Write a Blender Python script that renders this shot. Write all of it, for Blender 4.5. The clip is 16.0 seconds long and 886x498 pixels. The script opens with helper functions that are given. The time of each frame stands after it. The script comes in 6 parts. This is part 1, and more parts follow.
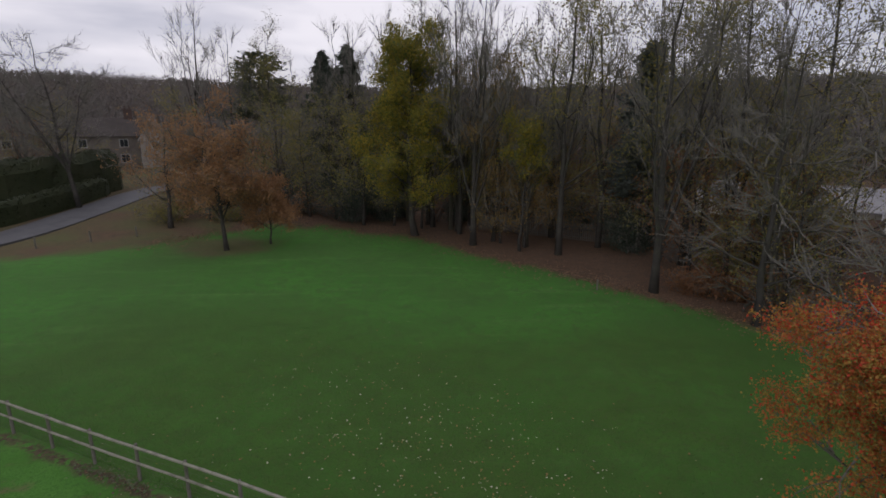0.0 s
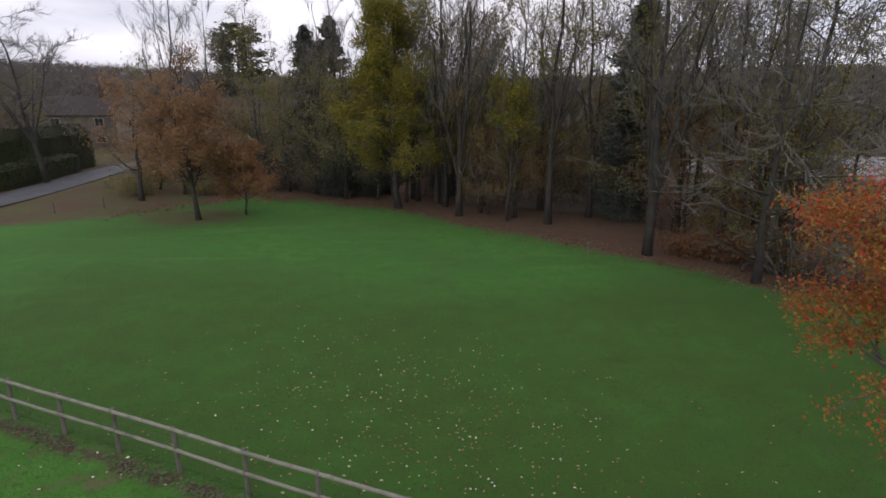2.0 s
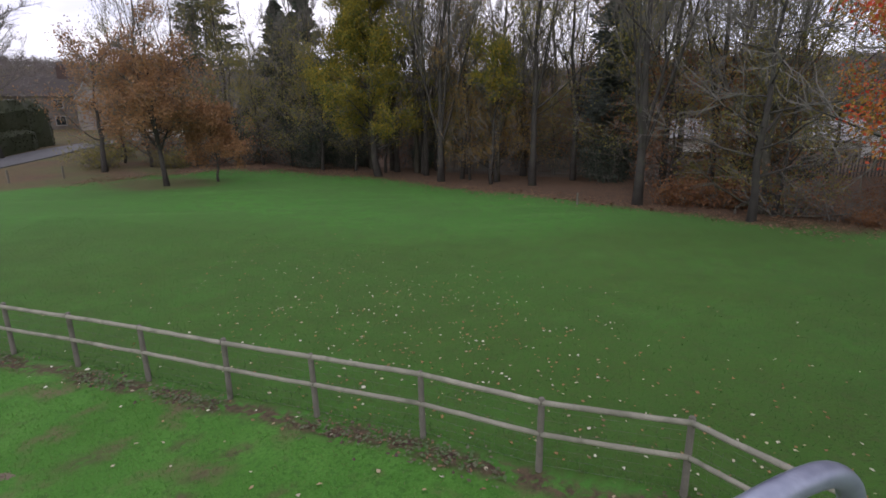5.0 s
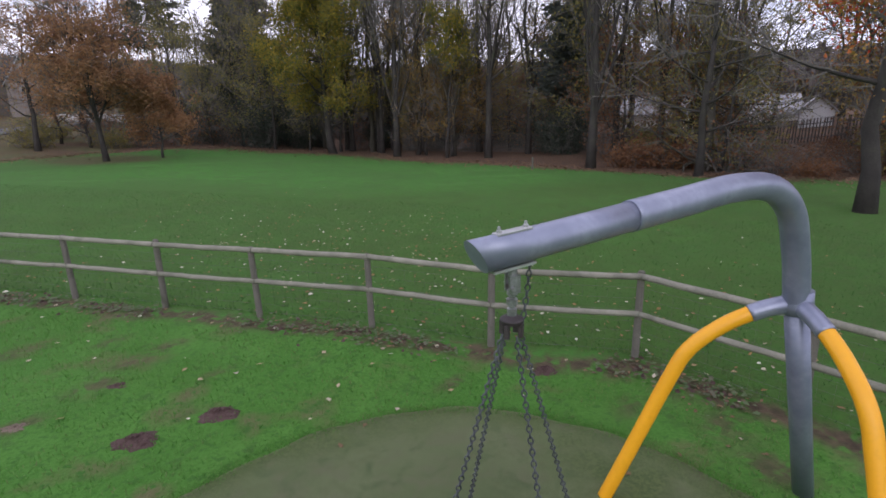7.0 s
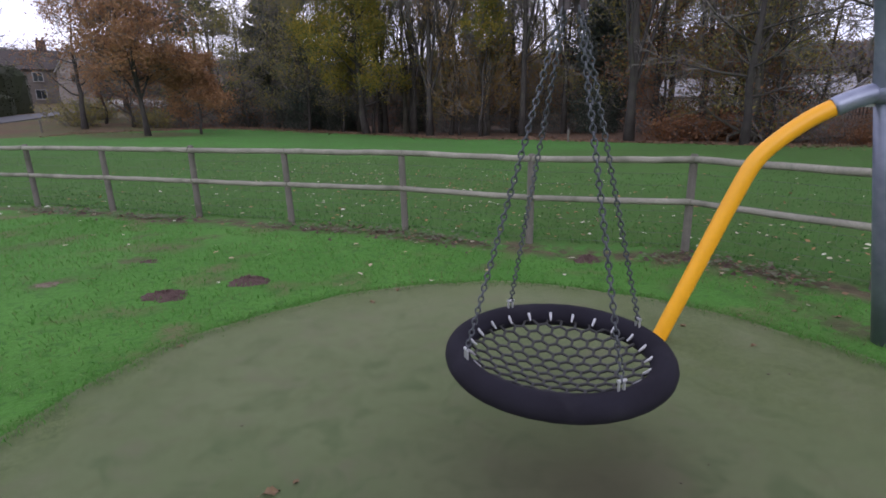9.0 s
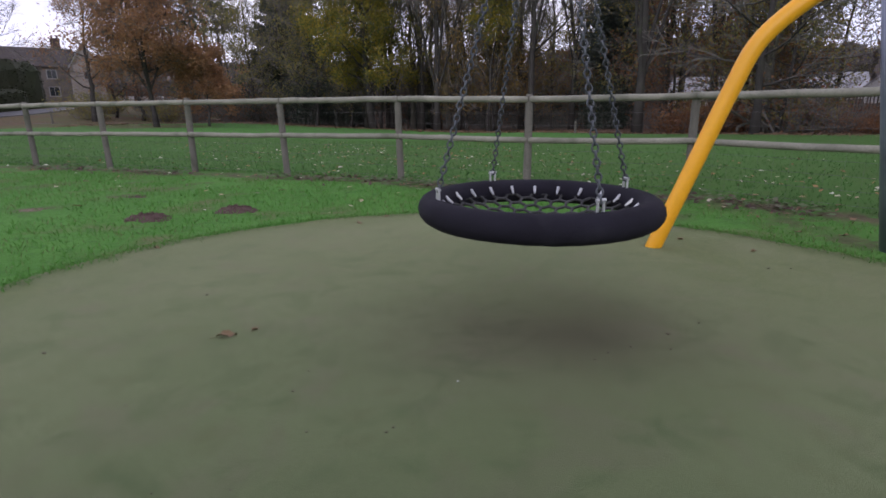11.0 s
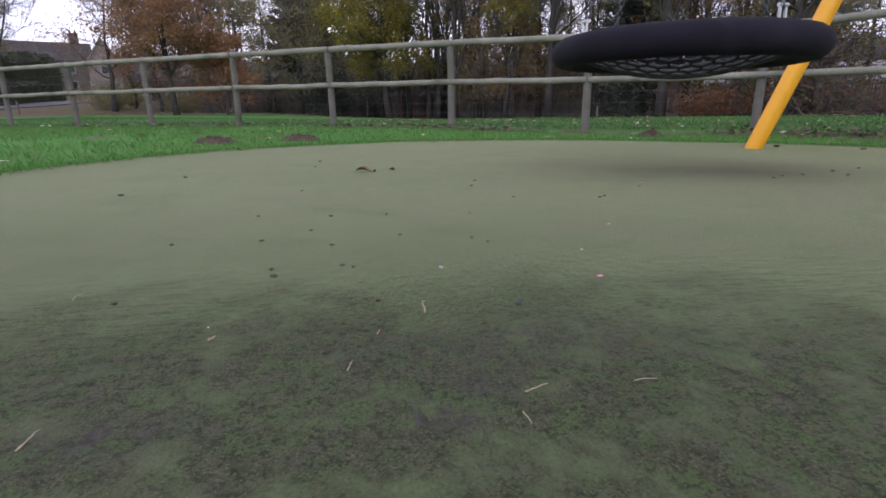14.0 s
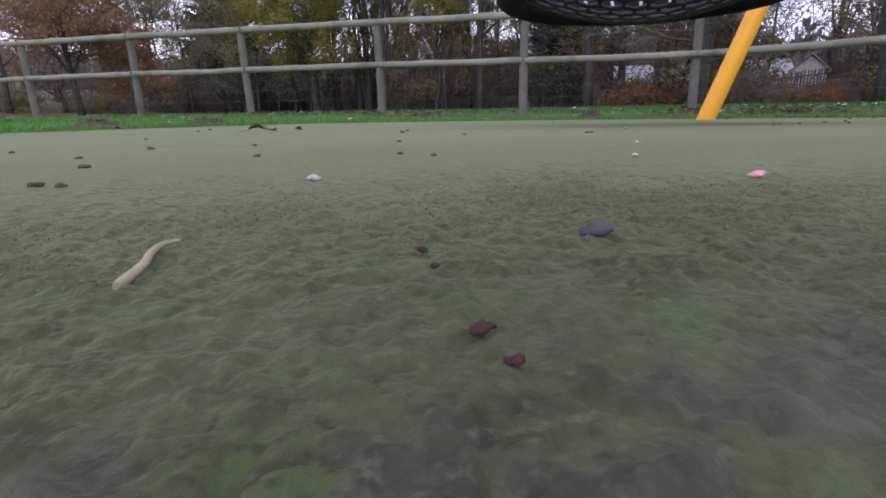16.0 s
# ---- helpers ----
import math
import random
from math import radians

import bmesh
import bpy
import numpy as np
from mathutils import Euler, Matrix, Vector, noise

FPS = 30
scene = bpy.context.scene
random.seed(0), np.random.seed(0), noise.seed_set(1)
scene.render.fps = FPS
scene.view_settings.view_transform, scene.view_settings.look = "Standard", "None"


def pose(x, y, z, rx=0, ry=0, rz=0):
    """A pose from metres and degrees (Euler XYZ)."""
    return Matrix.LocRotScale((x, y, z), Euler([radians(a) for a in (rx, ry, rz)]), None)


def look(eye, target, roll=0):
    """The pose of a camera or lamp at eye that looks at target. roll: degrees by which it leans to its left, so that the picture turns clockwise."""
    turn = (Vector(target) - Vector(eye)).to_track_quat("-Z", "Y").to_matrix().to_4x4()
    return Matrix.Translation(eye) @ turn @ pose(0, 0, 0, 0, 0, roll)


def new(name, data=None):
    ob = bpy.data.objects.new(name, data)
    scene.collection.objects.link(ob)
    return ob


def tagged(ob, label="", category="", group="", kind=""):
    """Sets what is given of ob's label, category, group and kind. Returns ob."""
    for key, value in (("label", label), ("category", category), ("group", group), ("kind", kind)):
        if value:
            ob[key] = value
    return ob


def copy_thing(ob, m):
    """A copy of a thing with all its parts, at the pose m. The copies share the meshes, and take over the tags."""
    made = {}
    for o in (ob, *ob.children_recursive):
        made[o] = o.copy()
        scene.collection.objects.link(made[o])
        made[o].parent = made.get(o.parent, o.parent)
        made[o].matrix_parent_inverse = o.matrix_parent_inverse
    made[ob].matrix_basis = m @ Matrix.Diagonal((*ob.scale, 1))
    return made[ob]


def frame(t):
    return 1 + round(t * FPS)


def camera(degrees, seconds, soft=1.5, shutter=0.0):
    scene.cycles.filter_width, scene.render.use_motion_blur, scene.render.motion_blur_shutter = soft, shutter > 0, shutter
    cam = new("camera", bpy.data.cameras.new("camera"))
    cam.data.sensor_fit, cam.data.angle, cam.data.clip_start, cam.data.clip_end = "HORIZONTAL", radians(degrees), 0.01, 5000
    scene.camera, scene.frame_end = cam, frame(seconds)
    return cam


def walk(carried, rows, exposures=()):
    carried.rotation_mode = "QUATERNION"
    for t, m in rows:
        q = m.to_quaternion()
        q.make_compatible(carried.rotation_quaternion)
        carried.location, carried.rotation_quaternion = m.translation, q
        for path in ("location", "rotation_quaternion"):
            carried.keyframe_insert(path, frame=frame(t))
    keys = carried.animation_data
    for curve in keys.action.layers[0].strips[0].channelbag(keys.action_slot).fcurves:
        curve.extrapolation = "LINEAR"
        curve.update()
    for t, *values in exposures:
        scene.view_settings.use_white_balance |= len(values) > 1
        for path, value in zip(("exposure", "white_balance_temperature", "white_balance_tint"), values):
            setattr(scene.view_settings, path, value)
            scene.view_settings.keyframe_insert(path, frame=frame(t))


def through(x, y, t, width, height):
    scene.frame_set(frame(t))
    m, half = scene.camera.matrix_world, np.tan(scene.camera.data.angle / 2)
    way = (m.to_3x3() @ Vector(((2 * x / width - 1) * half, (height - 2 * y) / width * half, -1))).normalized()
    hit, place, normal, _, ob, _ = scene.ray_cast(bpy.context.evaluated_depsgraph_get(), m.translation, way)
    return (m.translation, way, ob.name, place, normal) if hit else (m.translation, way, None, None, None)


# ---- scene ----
cam = camera(81.3, 16.0, soft=1.7)
EXPOSURES = [  # seconds, stops, kelvin, tint
    (0.0, -0.84, 6900, 7), (1.0, -0.67, 6900, 7), (2.0, -0.44, 6900, 7), (3.0, -0.24, 6900, 7), (5.5, -0.07, 6700, 10), (7.0, 0.0, 6450, 13), (9.0, 0.03, 6250, 15),
    (11.5, -0.16, 6350, 15), (12.5, -0.13, 6300, 15), (13.5, 0.0, 6250, 15), (14.5, 0.12, 6150, 16), (16.0, 0.17, 6050, 19)]
PATH = [
    (0, (0.155, 1.385, 10.05), (0.302, 3.324, 9.58), -0.1),
    (0.5, (0.525, 1.698, 9.519), (0.697, 3.633, 9.042), -0.2),
    (1, (0.66, 1.974, 8.869), (0.835, 3.907, 8.385), 0.0),
    (1.5, (0.664, 2.347, 8.285), (0.843, 4.277, 7.792), -0.2),
    (2, (0.75, 2.738, 7.746), (0.933, 4.667, 7.25), -0.1),
    (2.5, (0.901, 2.962, 7.239), (1.086, 4.889, 6.738), -0.1),
    (3, (1.087, 2.991, 6.791), (1.275, 4.917, 6.284), -0.2),
    (5.5, (0.137, 3.435, 4.589), (0.482, 5.336, 4.074), -0.8),
    (6, (0.152, 3.367, 4.165), (0.58, 5.25, 3.646), -0.9),
    (6.5, (0.281, 3.261, 3.708), (0.729, 5.139, 3.183), -0.9),
    (7, (0.386, 3.182, 3.223), (0.807, 5.064, 2.696), -0.9),
    (7.5, (0.367, 3.147, 2.756), (0.714, 5.042, 2.221), -0.9),
    (8, (0.235, 3.163, 2.327), (0.564, 5.063, 1.795), -0.9),
    (8.5, (0.231, 3.154, 2.007), (0.553, 5.056, 1.476), -1.0),
    (9, (0.272, 3.101, 1.771), (0.577, 5.004, 1.235), -0.9),
    (11.5, (0.434, 3.024, 0.794), (0.706, 4.937, 0.277), -0.5),
    (12, (0.199, 3.082, 0.635), (0.467, 4.995, 0.117), -0.5),
    (12.5, (-0.113, 3.109, 0.496), (0.15, 5.022, -0.024), -0.5),
    (13, (-0.263, 3.055, 0.395), (-0.015, 4.971, -0.123), -0.6),
    (13.5, (-0.228, 2.966, 0.318), (0.012, 4.881, -0.206), -0.6),
    (14, (-0.181, 3.033, 0.257), (0.057, 4.948, -0.268), -0.6),
    (14.5, (-0.176, 3.198, 0.149), (0.053, 5.114, -0.376), -0.8),
    (15, (-0.113, 3.407, 0.069), (0.125, 5.321, -0.458), -0.8),
    (15.5, (-0.096, 3.48, 0.062), (0.29, 5.37, -0.465), -1.1),
    (16, (-0.094, 3.482, 0.061), (0.38, 5.352, -0.466), -1.1),
]
walk(cam, [(t, look(eye, target, roll)) for t, eye, target, roll in PATH], exposures=EXPOSURES)

# ---- sky and light ----
SUN_EL, SUN_AZ = radians(24), radians(205)
world = bpy.data.worlds.new("overcast_sky")
scene.world = world
world.use_nodes = True
wn, wl = world.node_tree.nodes, world.node_tree.links
wn.clear()
w_out = wn.new("ShaderNodeOutputWorld")
w_bg = wn.new("ShaderNodeBackground")
w_sky = wn.new("ShaderNodeTexSky")
w_sky.sky_type, w_sky.sun_disc = "NISHITA", False
w_sky.sun_elevation, w_sky.sun_rotation = SUN_EL, SUN_AZ
w_co = wn.new("ShaderNodeTexCoord")
w_map = wn.new("ShaderNodeMapping")
w_map.inputs["Scale"].default_value = (1.0, 1.0, 4.5)
w_no = wn.new("ShaderNodeTexNoise")
w_no.inputs["Scale"].default_value, w_no.inputs["Detail"].default_value = 2.3, 6.0
w_ramp = wn.new("ShaderNodeValToRGB")
w_ramp.color_ramp.elements[0].position, w_ramp.color_ramp.elements[0].color = 0.36, (0.66, 0.67, 0.86, 1)
w_ramp.color_ramp.elements[1].position, w_ramp.color_ramp.elements[1].color = 0.58, (1.14, 1.11, 1.30, 1)
w_sep = wn.new("ShaderNodeSeparateXYZ")
w_grad = wn.new("ShaderNodeMapRange")  # an overcast sky is brightest overhead
w_grad.inputs["From Min"].default_value, w_grad.inputs["From Max"].default_value = 0.12, 1.0
w_grad.inputs["To Min"].default_value, w_grad.inputs["To Max"].default_value = 1.46, 1.20
w_mul = wn.new("ShaderNodeVectorMath")
w_mul.operation = "SCALE"
w_dim = wn.new("ShaderNodeVectorMath")
w_dim.operation = "SCALE"
w_dim.inputs["Scale"].default_value = 0.1
w_mix = wn.new("ShaderNodeMix")
w_mix.data_type = "RGBA"
w_mix.inputs[0].default_value = 0.9
wl.new(w_co.outputs["Generated"], w_map.inputs["Vector"])
wl.new(w_map.outputs["Vector"], w_no.inputs["Vector"])
wl.new(w_no.outputs["Fac"], w_ramp.inputs["Fac"])
wl.new(w_co.outputs["Generated"], w_sep.inputs[0])
wl.new(w_sep.outputs["Z"], w_grad.inputs["Value"])
wl.new(w_ramp.outputs["Color"], w_mul.inputs[0])
wl.new(w_grad.outputs["Result"], w_mul.inputs["Scale"])
wl.new(w_sky.outputs["Color"], w_dim.inputs[0])
wl.new(w_dim.outputs[0], w_mix.inputs[6])
wl.new(w_mul.outputs[0], w_mix.inputs[7])
wl.new(w_mix.outputs[2], w_bg.inputs["Color"])
wl.new(w_bg.outputs[0], w_out.inputs[0])

sun = new("sun", bpy.data.lights.new("sun", "SUN"))
sun.data.energy, sun.data.angle, sun.data.color = 0.5, radians(25), (1.0, 0.96, 0.9)
sun.matrix_world = look((0, 0, 60), (60 * math.cos(SUN_EL) * -math.sin(SUN_AZ), 60 * math.cos(SUN_EL) * -math.cos(SUN_AZ), 60 - 60 * math.sin(SUN_EL)))


# ---- materials ----
def node(nt, kind, **values):
    n = nt.nodes.new(kind)
    for key, value in values.items():
        n.inputs[key.replace("_", " ")].default_value = value
    return n


def mix_rgb(nt, fac, a, b):
    m = nt.nodes.new("ShaderNodeMix")
    m.data_type = "RGBA"
    for socket, value in ((0, fac), (6, a), (7, b)):
        if isinstance(value, (tuple, list)):
            m.inputs[socket].default_value = (*value, 1)[:4]
        elif isinstance(value, (int, float)):
            m.inputs[socket].default_value = value
        else:
            nt.links.new(value, m.inputs[socket])
    return m.outputs[2]


def noise_fac(nt, co, scale, lo, hi, detail=4.0, distort=0.0):
    n = node(nt, "ShaderNodeTexNoise", Scale=scale, Detail=detail, Distortion=distort)
    nt.links.new(co, n.inputs["Vector"])
    r = node(nt, "ShaderNodeMapRange")
    r.inputs["From Min"].default_value, r.inputs["From Max"].default_value = lo, hi
    nt.links.new(n.outputs["Fac"], r.inputs["Value"])
    return r.outputs["Result"]


def base(name, rough=0.8, metal=0.0, gloss=0.5):
    m = bpy.data.materials.new(name)
    m.use_nodes = True
    nt = m.node_tree
    b = nt.nodes["Principled BSDF"]
    b.inputs["Roughness"].default_value, b.inputs["Metallic"].default_value = rough, metal
    b.inputs["Specular IOR Level"].default_value = gloss
    co = nt.nodes.new("ShaderNodeTexCoord").outputs["Object"]
    return m, nt, b, co


def bumped(nt, b, co, scale, strength, distance=0.01, detail=5.0):
    n = node(nt, "ShaderNodeTexNoise", Scale=scale, Detail=detail)
    nt.links.new(co, n.inputs["Vector"])
    bump = node(nt, "ShaderNodeBump", Strength=strength, Distance=distance)
    nt.links.new(n.outputs["Fac"], bump.inputs["Height"])
    nt.links.new(bump.outputs["Normal"], b.inputs["Normal"])


def surface(name, c1, c2, big=2.0, fine=40.0, c3=None, rough=0.8, metal=0.0, bump=0.3, depth=0.01, wear=(0.55, 0.75), stretch=None, grit=0.75):
    """Two colours mixed at two scales, with a third for stains."""
    m, nt, b, co = base(name, rough, metal, 0.2 if rough > 0.82 else 0.5)
    if stretch:
        mp = node(nt, "ShaderNodeMapping")
        mp.inputs["Scale"].default_value = stretch
        nt.links.new(co, mp.inputs["Vector"])
        co = mp.outputs["Vector"]
    col = mix_rgb(nt, noise_fac(nt, co, big, 0.3, 0.7), c1, c2)
    half = tuple(0.5 * (p + q) * grit for p, q in zip(c1, c2))
    col = mix_rgb(nt, noise_fac(nt, co, fine, 0.45, 0.8), col, half)
    if c3:
        col = mix_rgb(nt, noise_fac(nt, co, big * 0.7 + 0.37, *wear), col, c3)
    nt.links.new(col, b.inputs["Base Color"])
    bumped(nt, b, co, fine, bump, depth)
    return m


def foliage(name, colours, rough=0.65, through=0.25):
    """Each leaf takes its own tint between the colours given."""
    m, nt, b, co = base(name, rough, 0, 0.2)
    geo = nt.nodes.new("ShaderNodeNewGeometry")
    ramp = nt.nodes.new("ShaderNodeValToRGB")
    el = ramp.color_ramp.elements
    while len(el) < len(colours):
        el.new(0.5)
    for i, c in enumerate(colours):
        el[i].position, el[i].color = i / max(1, len(colours) - 1), (*c, 1)
    add = node(nt, "ShaderNodeMath")
    add.operation = "ADD"
    nt.links.new(geo.outputs["Random Per Island"], add.inputs[0])
    shift = noise_fac(nt, co, 0.35, 0.3, 0.7)
    sub = node(nt, "ShaderNodeMath")
    sub.operation = "MULTIPLY_ADD"
    nt.links.new(shift, sub.inputs[0])
    sub.inputs[1].default_value, sub.inputs[2].default_value = 0.5, -0.25
    nt.links.new(sub.outputs[0], add.inputs[1])
    nt.links.new(add.outputs[0], ramp.inputs["Fac"])
    nt.links.new(ramp.outputs["Color"], b.inputs["Base Color"])
    tr = node(nt, "ShaderNodeBsdfTranslucent")
    nt.links.new(ramp.outputs["Color"], tr.inputs["Color"])
    mx = node(nt, "ShaderNodeMixShader")
    mx.inputs[0].default_value = through
    nt.links.new(b.outputs[0], mx.inputs[1])
    nt.links.new(tr.outputs[0], mx.inputs[2])
    nt.links.new(mx.outputs[0], nt.nodes["Material Output"].inputs[0])
    return m


def ground_material():
    m, nt, b, co = base("field_grass_and_litter", 0.9, 0, 0.1)
    b.inputs["Sheen Roughness"].default_value, b.inputs["Sheen Tint"].default_value = 0.4, (0.46, 0.86, 0.33, 1)
    zone = nt.nodes.new("ShaderNodeAttribute")
    zone.attribute_name = "zone"
    sep = nt.nodes.new("ShaderNodeSeparateColor")
    nt.links.new(zone.outputs["Color"], sep.inputs[0])
    bloom = node(nt, "ShaderNodeMath")  # grass brightens at a low angle, leaf litter does not
    bloom.operation = "MULTIPLY_ADD"
    nt.links.new(sep.outputs["Red"], bloom.inputs[0])
    bloom.inputs[1].default_value, bloom.inputs[2].default_value = -0.08, 0.085
    nt.links.new(bloom.outputs[0], b.inputs["Sheen Weight"])
    mead = mix_rgb(nt, noise_fac(nt, co, 0.16, 0.35, 0.65, 3), (0.049, 0.170, 0.026), (0.062, 0.210, 0.032))
    mead = mix_rgb(nt, noise_fac(nt, co, 0.09, 0.46, 0.66, 3), mead, (0.056, 0.140, 0.030))
    mead = mix_rgb(nt, noise_fac(nt, co, 0.42, 0.52, 0.76, 6), mead, (0.054, 0.140, 0.029))
    streak = node(nt, "ShaderNodeMapping")  # faint mown stripes across the field
    streak.inputs["Scale"].default_value, streak.inputs["Rotation"].default_value = (0.10, 0.9, 1.0), (0, 0, 0.12)
    nt.links.new(co, streak.inputs["Vector"])
    mead = mix_rgb(nt, noise_fac(nt, streak.outputs["Vector"], 1.0, 0.56, 0.74, 5), mead, (0.088, 0.222, 0.050))
    mead = mix_rgb(nt, noise_fac(nt, co, 1.3, 0.45, 0.78), mead, (0.048, 0.126, 0.027))
    mead = mix_rgb(nt, noise_fac(nt, co, 3.4, 0.50, 0.72, 7, 0.3), mead, (0.060, 0.118, 0.033))
    mead = mix_rgb(nt, noise_fac(nt, co, 7, 0.52, 0.72, 6), mead, (0.070, 0.112, 0.034))
    mead = mix_rgb(nt, noise_fac(nt, co, 28, 0.5, 0.8), mead, (0.040, 0.090, 0.026))
    lawn = mix_rgb(nt, noise_fac(nt, co, 0.9, 0.35, 0.7), (0.062, 0.176, 0.030), (0.084, 0.215, 0.040))
    lawn = mix_rgb(nt, noise_fac(nt, co, 22, 0.45, 0.8), lawn, (0.042, 0.125, 0.016))
    lawn = mix_rgb(nt, noise_fac(nt, co, 0.55, 0.48, 0.68, 5), lawn, (0.052, 0.140, 0.022))
    lawn = mix_rgb(nt, noise_fac(nt, co, 1.1, 0.55, 0.70, 6), lawn, (0.125, 0.115, 0.060))
    lawn = mix_rgb(nt, noise_fac(nt, co, 4.5, 0.58, 0.70, 6), lawn, (0.050, 0.120, 0.026))
    lawn = mix_rgb(nt, noise_fac(nt, co, 13, 0.56, 0.64, 6), lawn, (0.046, 0.130, 0.024))
    col = mix_rgb(nt, sep.outputs["Green"], mead, lawn)
    litter = mix_rgb(nt, noise_fac(nt, co, 1.4, 0.35, 0.65), (0.122, 0.078, 0.056), (0.086, 0.061, 0.048))
    litter = mix_rgb(nt, noise_fac(nt, co, 14, 0.45, 0.7), litter, (0.19, 0.115, 0.070))
    litter = mix_rgb(nt, noise_fac(nt, co, 30, 0.55, 0.75), litter, (0.070, 0.053, 0.038))
    col = mix_rgb(nt, sep.outputs["Red"], col, litter)
    soil = mix_rgb(nt, noise_fac(nt, co, 9, 0.35, 0.65), (0.056, 0.038, 0.029), (0.110, 0.076, 0.055))
    edge = node(nt, "ShaderNodeMath")
    edge.operation = "MULTIPLY"
    nt.links.new(sep.outputs["Blue"], edge.inputs[0])
    nt.links.new(noise_fac(nt, co, 5.0, 0.37, 0.51, 8, 0.5), edge.inputs[1])
    col = mix_rgb(nt, edge.outputs[0], col, soil)
    thin = mix_rgb(nt, noise_fac(nt, co, 0.8, 0.35, 0.65, 5), (0.045, 0.090, 0.019), (0.056, 0.114, 0.022))
    thin = mix_rgb(nt, noise_fac(nt, co, 6, 0.46, 0.70, 6), thin, (0.062, 0.088, 0.027))
    thin = mix_rgb(nt, noise_fac(nt, co, 17, 0.54, 0.68, 5), thin, (0.030, 0.050, 0.016))
    col = mix_rgb(nt, zone.outputs["Alpha"], col, thin)
    nt.links.new(col, b.inputs["Base Color"])
    bumped(nt, b, co, 35, 0.6, 0.03)
    return m


def pad_material():
    m, nt, b, co = base("algae_stained_safety_surface", 0.92, 0, 0.18)
    zone = nt.nodes.new("ShaderNodeAttribute")
    zone.attribute_name = "zone"
    sep = nt.nodes.new("ShaderNodeSeparateColor")
    nt.links.new(zone.outputs["Color"], sep.inputs[0])
    col = mix_rgb(nt, noise_fac(nt, co, 1.1, 0.3, 0.7, 5), (0.077, 0.110, 0.044), (0.107, 0.136, 0.064))
    col = mix_rgb(nt, noise_fac(nt, co, 7, 0.52, 0.75, 6), col, (0.078, 0.102, 0.042))
    col = mix_rgb(nt, noise_fac(nt, co, 260, 0.45, 0.75, 3), col, (0.070, 0.086, 0.042))
    col = mix_rgb(nt, noise_fac(nt, co, 2.9, 0.50, 0.76, 6, 0.6), col, (0.095, 0.104, 0.058))
    col = mix_rgb(nt, noise_fac(nt, co, 4.3, 0.52, 0.70, 6, 0.6), col, (0.060, 0.090, 0.036))
    # foot scuffs below the seat, with part of the seat's shadow in their colour
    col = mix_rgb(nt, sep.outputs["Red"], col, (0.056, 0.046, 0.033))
    moss = mix_rgb(nt, noise_fac(nt, co, 60, 0.40, 0.60, 6), (0.047, 0.051, 0.027), (0.072, 0.077, 0.040))
    moss = mix_rgb(nt, noise_fac(nt, co, 45, 0.47, 0.64, 6, 0.2), moss, (0.056, 0.086, 0.030))
    moss = mix_rgb(nt, noise_fac(nt, co, 30, 0.56, 0.74, 6), moss, (0.072, 0.062, 0.052))
    moss = mix_rgb(nt, noise_fac(nt, co, 130, 0.51, 0.65, 5), moss, (0.026, 0.032, 0.016))
    moss = mix_rgb(nt, noise_fac(nt, co, 330, 0.51, 0.67, 5), moss, (0.026, 0.031, 0.016))
    moss = mix_rgb(nt, noise_fac(nt, co, 410, 0.54, 0.76, 5), moss, (0.115, 0.120, 0.072))
    patch = node(nt, "ShaderNodeMath")
    patch.operation = "MULTIPLY"
    nt.links.new(sep.outputs["Green"], patch.inputs[0])
    nt.links.new(noise_fac(nt, co, 21, 0.26, 0.52, 7), patch.inputs[1])
    col = mix_rgb(nt, patch.outputs[0], col, moss)
    fuzz = node(nt, "ShaderNodeMath")  # the worn crumb has a fuzzy bloom that moss lacks
    fuzz.operation = "MULTIPLY_ADD"
    nt.links.new(sep.outputs["Green"], fuzz.inputs[0])
    bare = node(nt, "ShaderNodeMath")  # nor has the scuffed patch that holds the seat's shadow
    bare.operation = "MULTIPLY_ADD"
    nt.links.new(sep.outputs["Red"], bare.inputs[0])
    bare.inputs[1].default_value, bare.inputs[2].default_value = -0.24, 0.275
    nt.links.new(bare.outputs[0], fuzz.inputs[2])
    fuzz.inputs[1].default_value = -0.265
    fuzz.use_clamp = True
    nt.links.new(fuzz.outputs[0], b.inputs["Sheen Weight"])
    b.inputs["Sheen Roughness"].default_value, b.inputs["Sheen Tint"].default_value = 0.45, (0.82, 0.81, 0.50, 1)
    algae = node(nt, "ShaderNodeMath")  # green film towards the edge of the pad
    algae.operation = "MULTIPLY"
    nt.links.new(zone.outputs["Alpha"], algae.inputs[0])
    nt.links.new(noise_fac(nt, co, 2.6, 0.28, 0.55, 7, 0.4), algae.inputs[1])
    col = mix_rgb(nt, algae.outputs[0], col, mix_rgb(nt, noise_fac(nt, co, 30, 0.4, 0.6), (0.044, 0.074, 0.022), (0.072, 0.104, 0.034)))
    # soil patches, plus the drone's shade painted as one wide dark patch
    dirt = node(nt, "ShaderNodeMath")
    dirt.operation = "MULTIPLY"
    nt.links.new(sep.outputs["Blue"], dirt.inputs[0])
    nt.links.new(noise_fac(nt, co, 60, 0.36, 0.56, 6, 0.5), dirt.inputs[1])
    col = mix_rgb(nt, dirt.outputs[0], col, mix_rgb(nt, noise_fac(nt, co, 150, 0.4, 0.6), (0.040, 0.036, 0.032), (0.068, 0.062, 0.055)))
    nt.links.new(col, b.inputs["Base Color"])
    bumped(nt, b, co, 320, 0.7, 0.003)
    return m


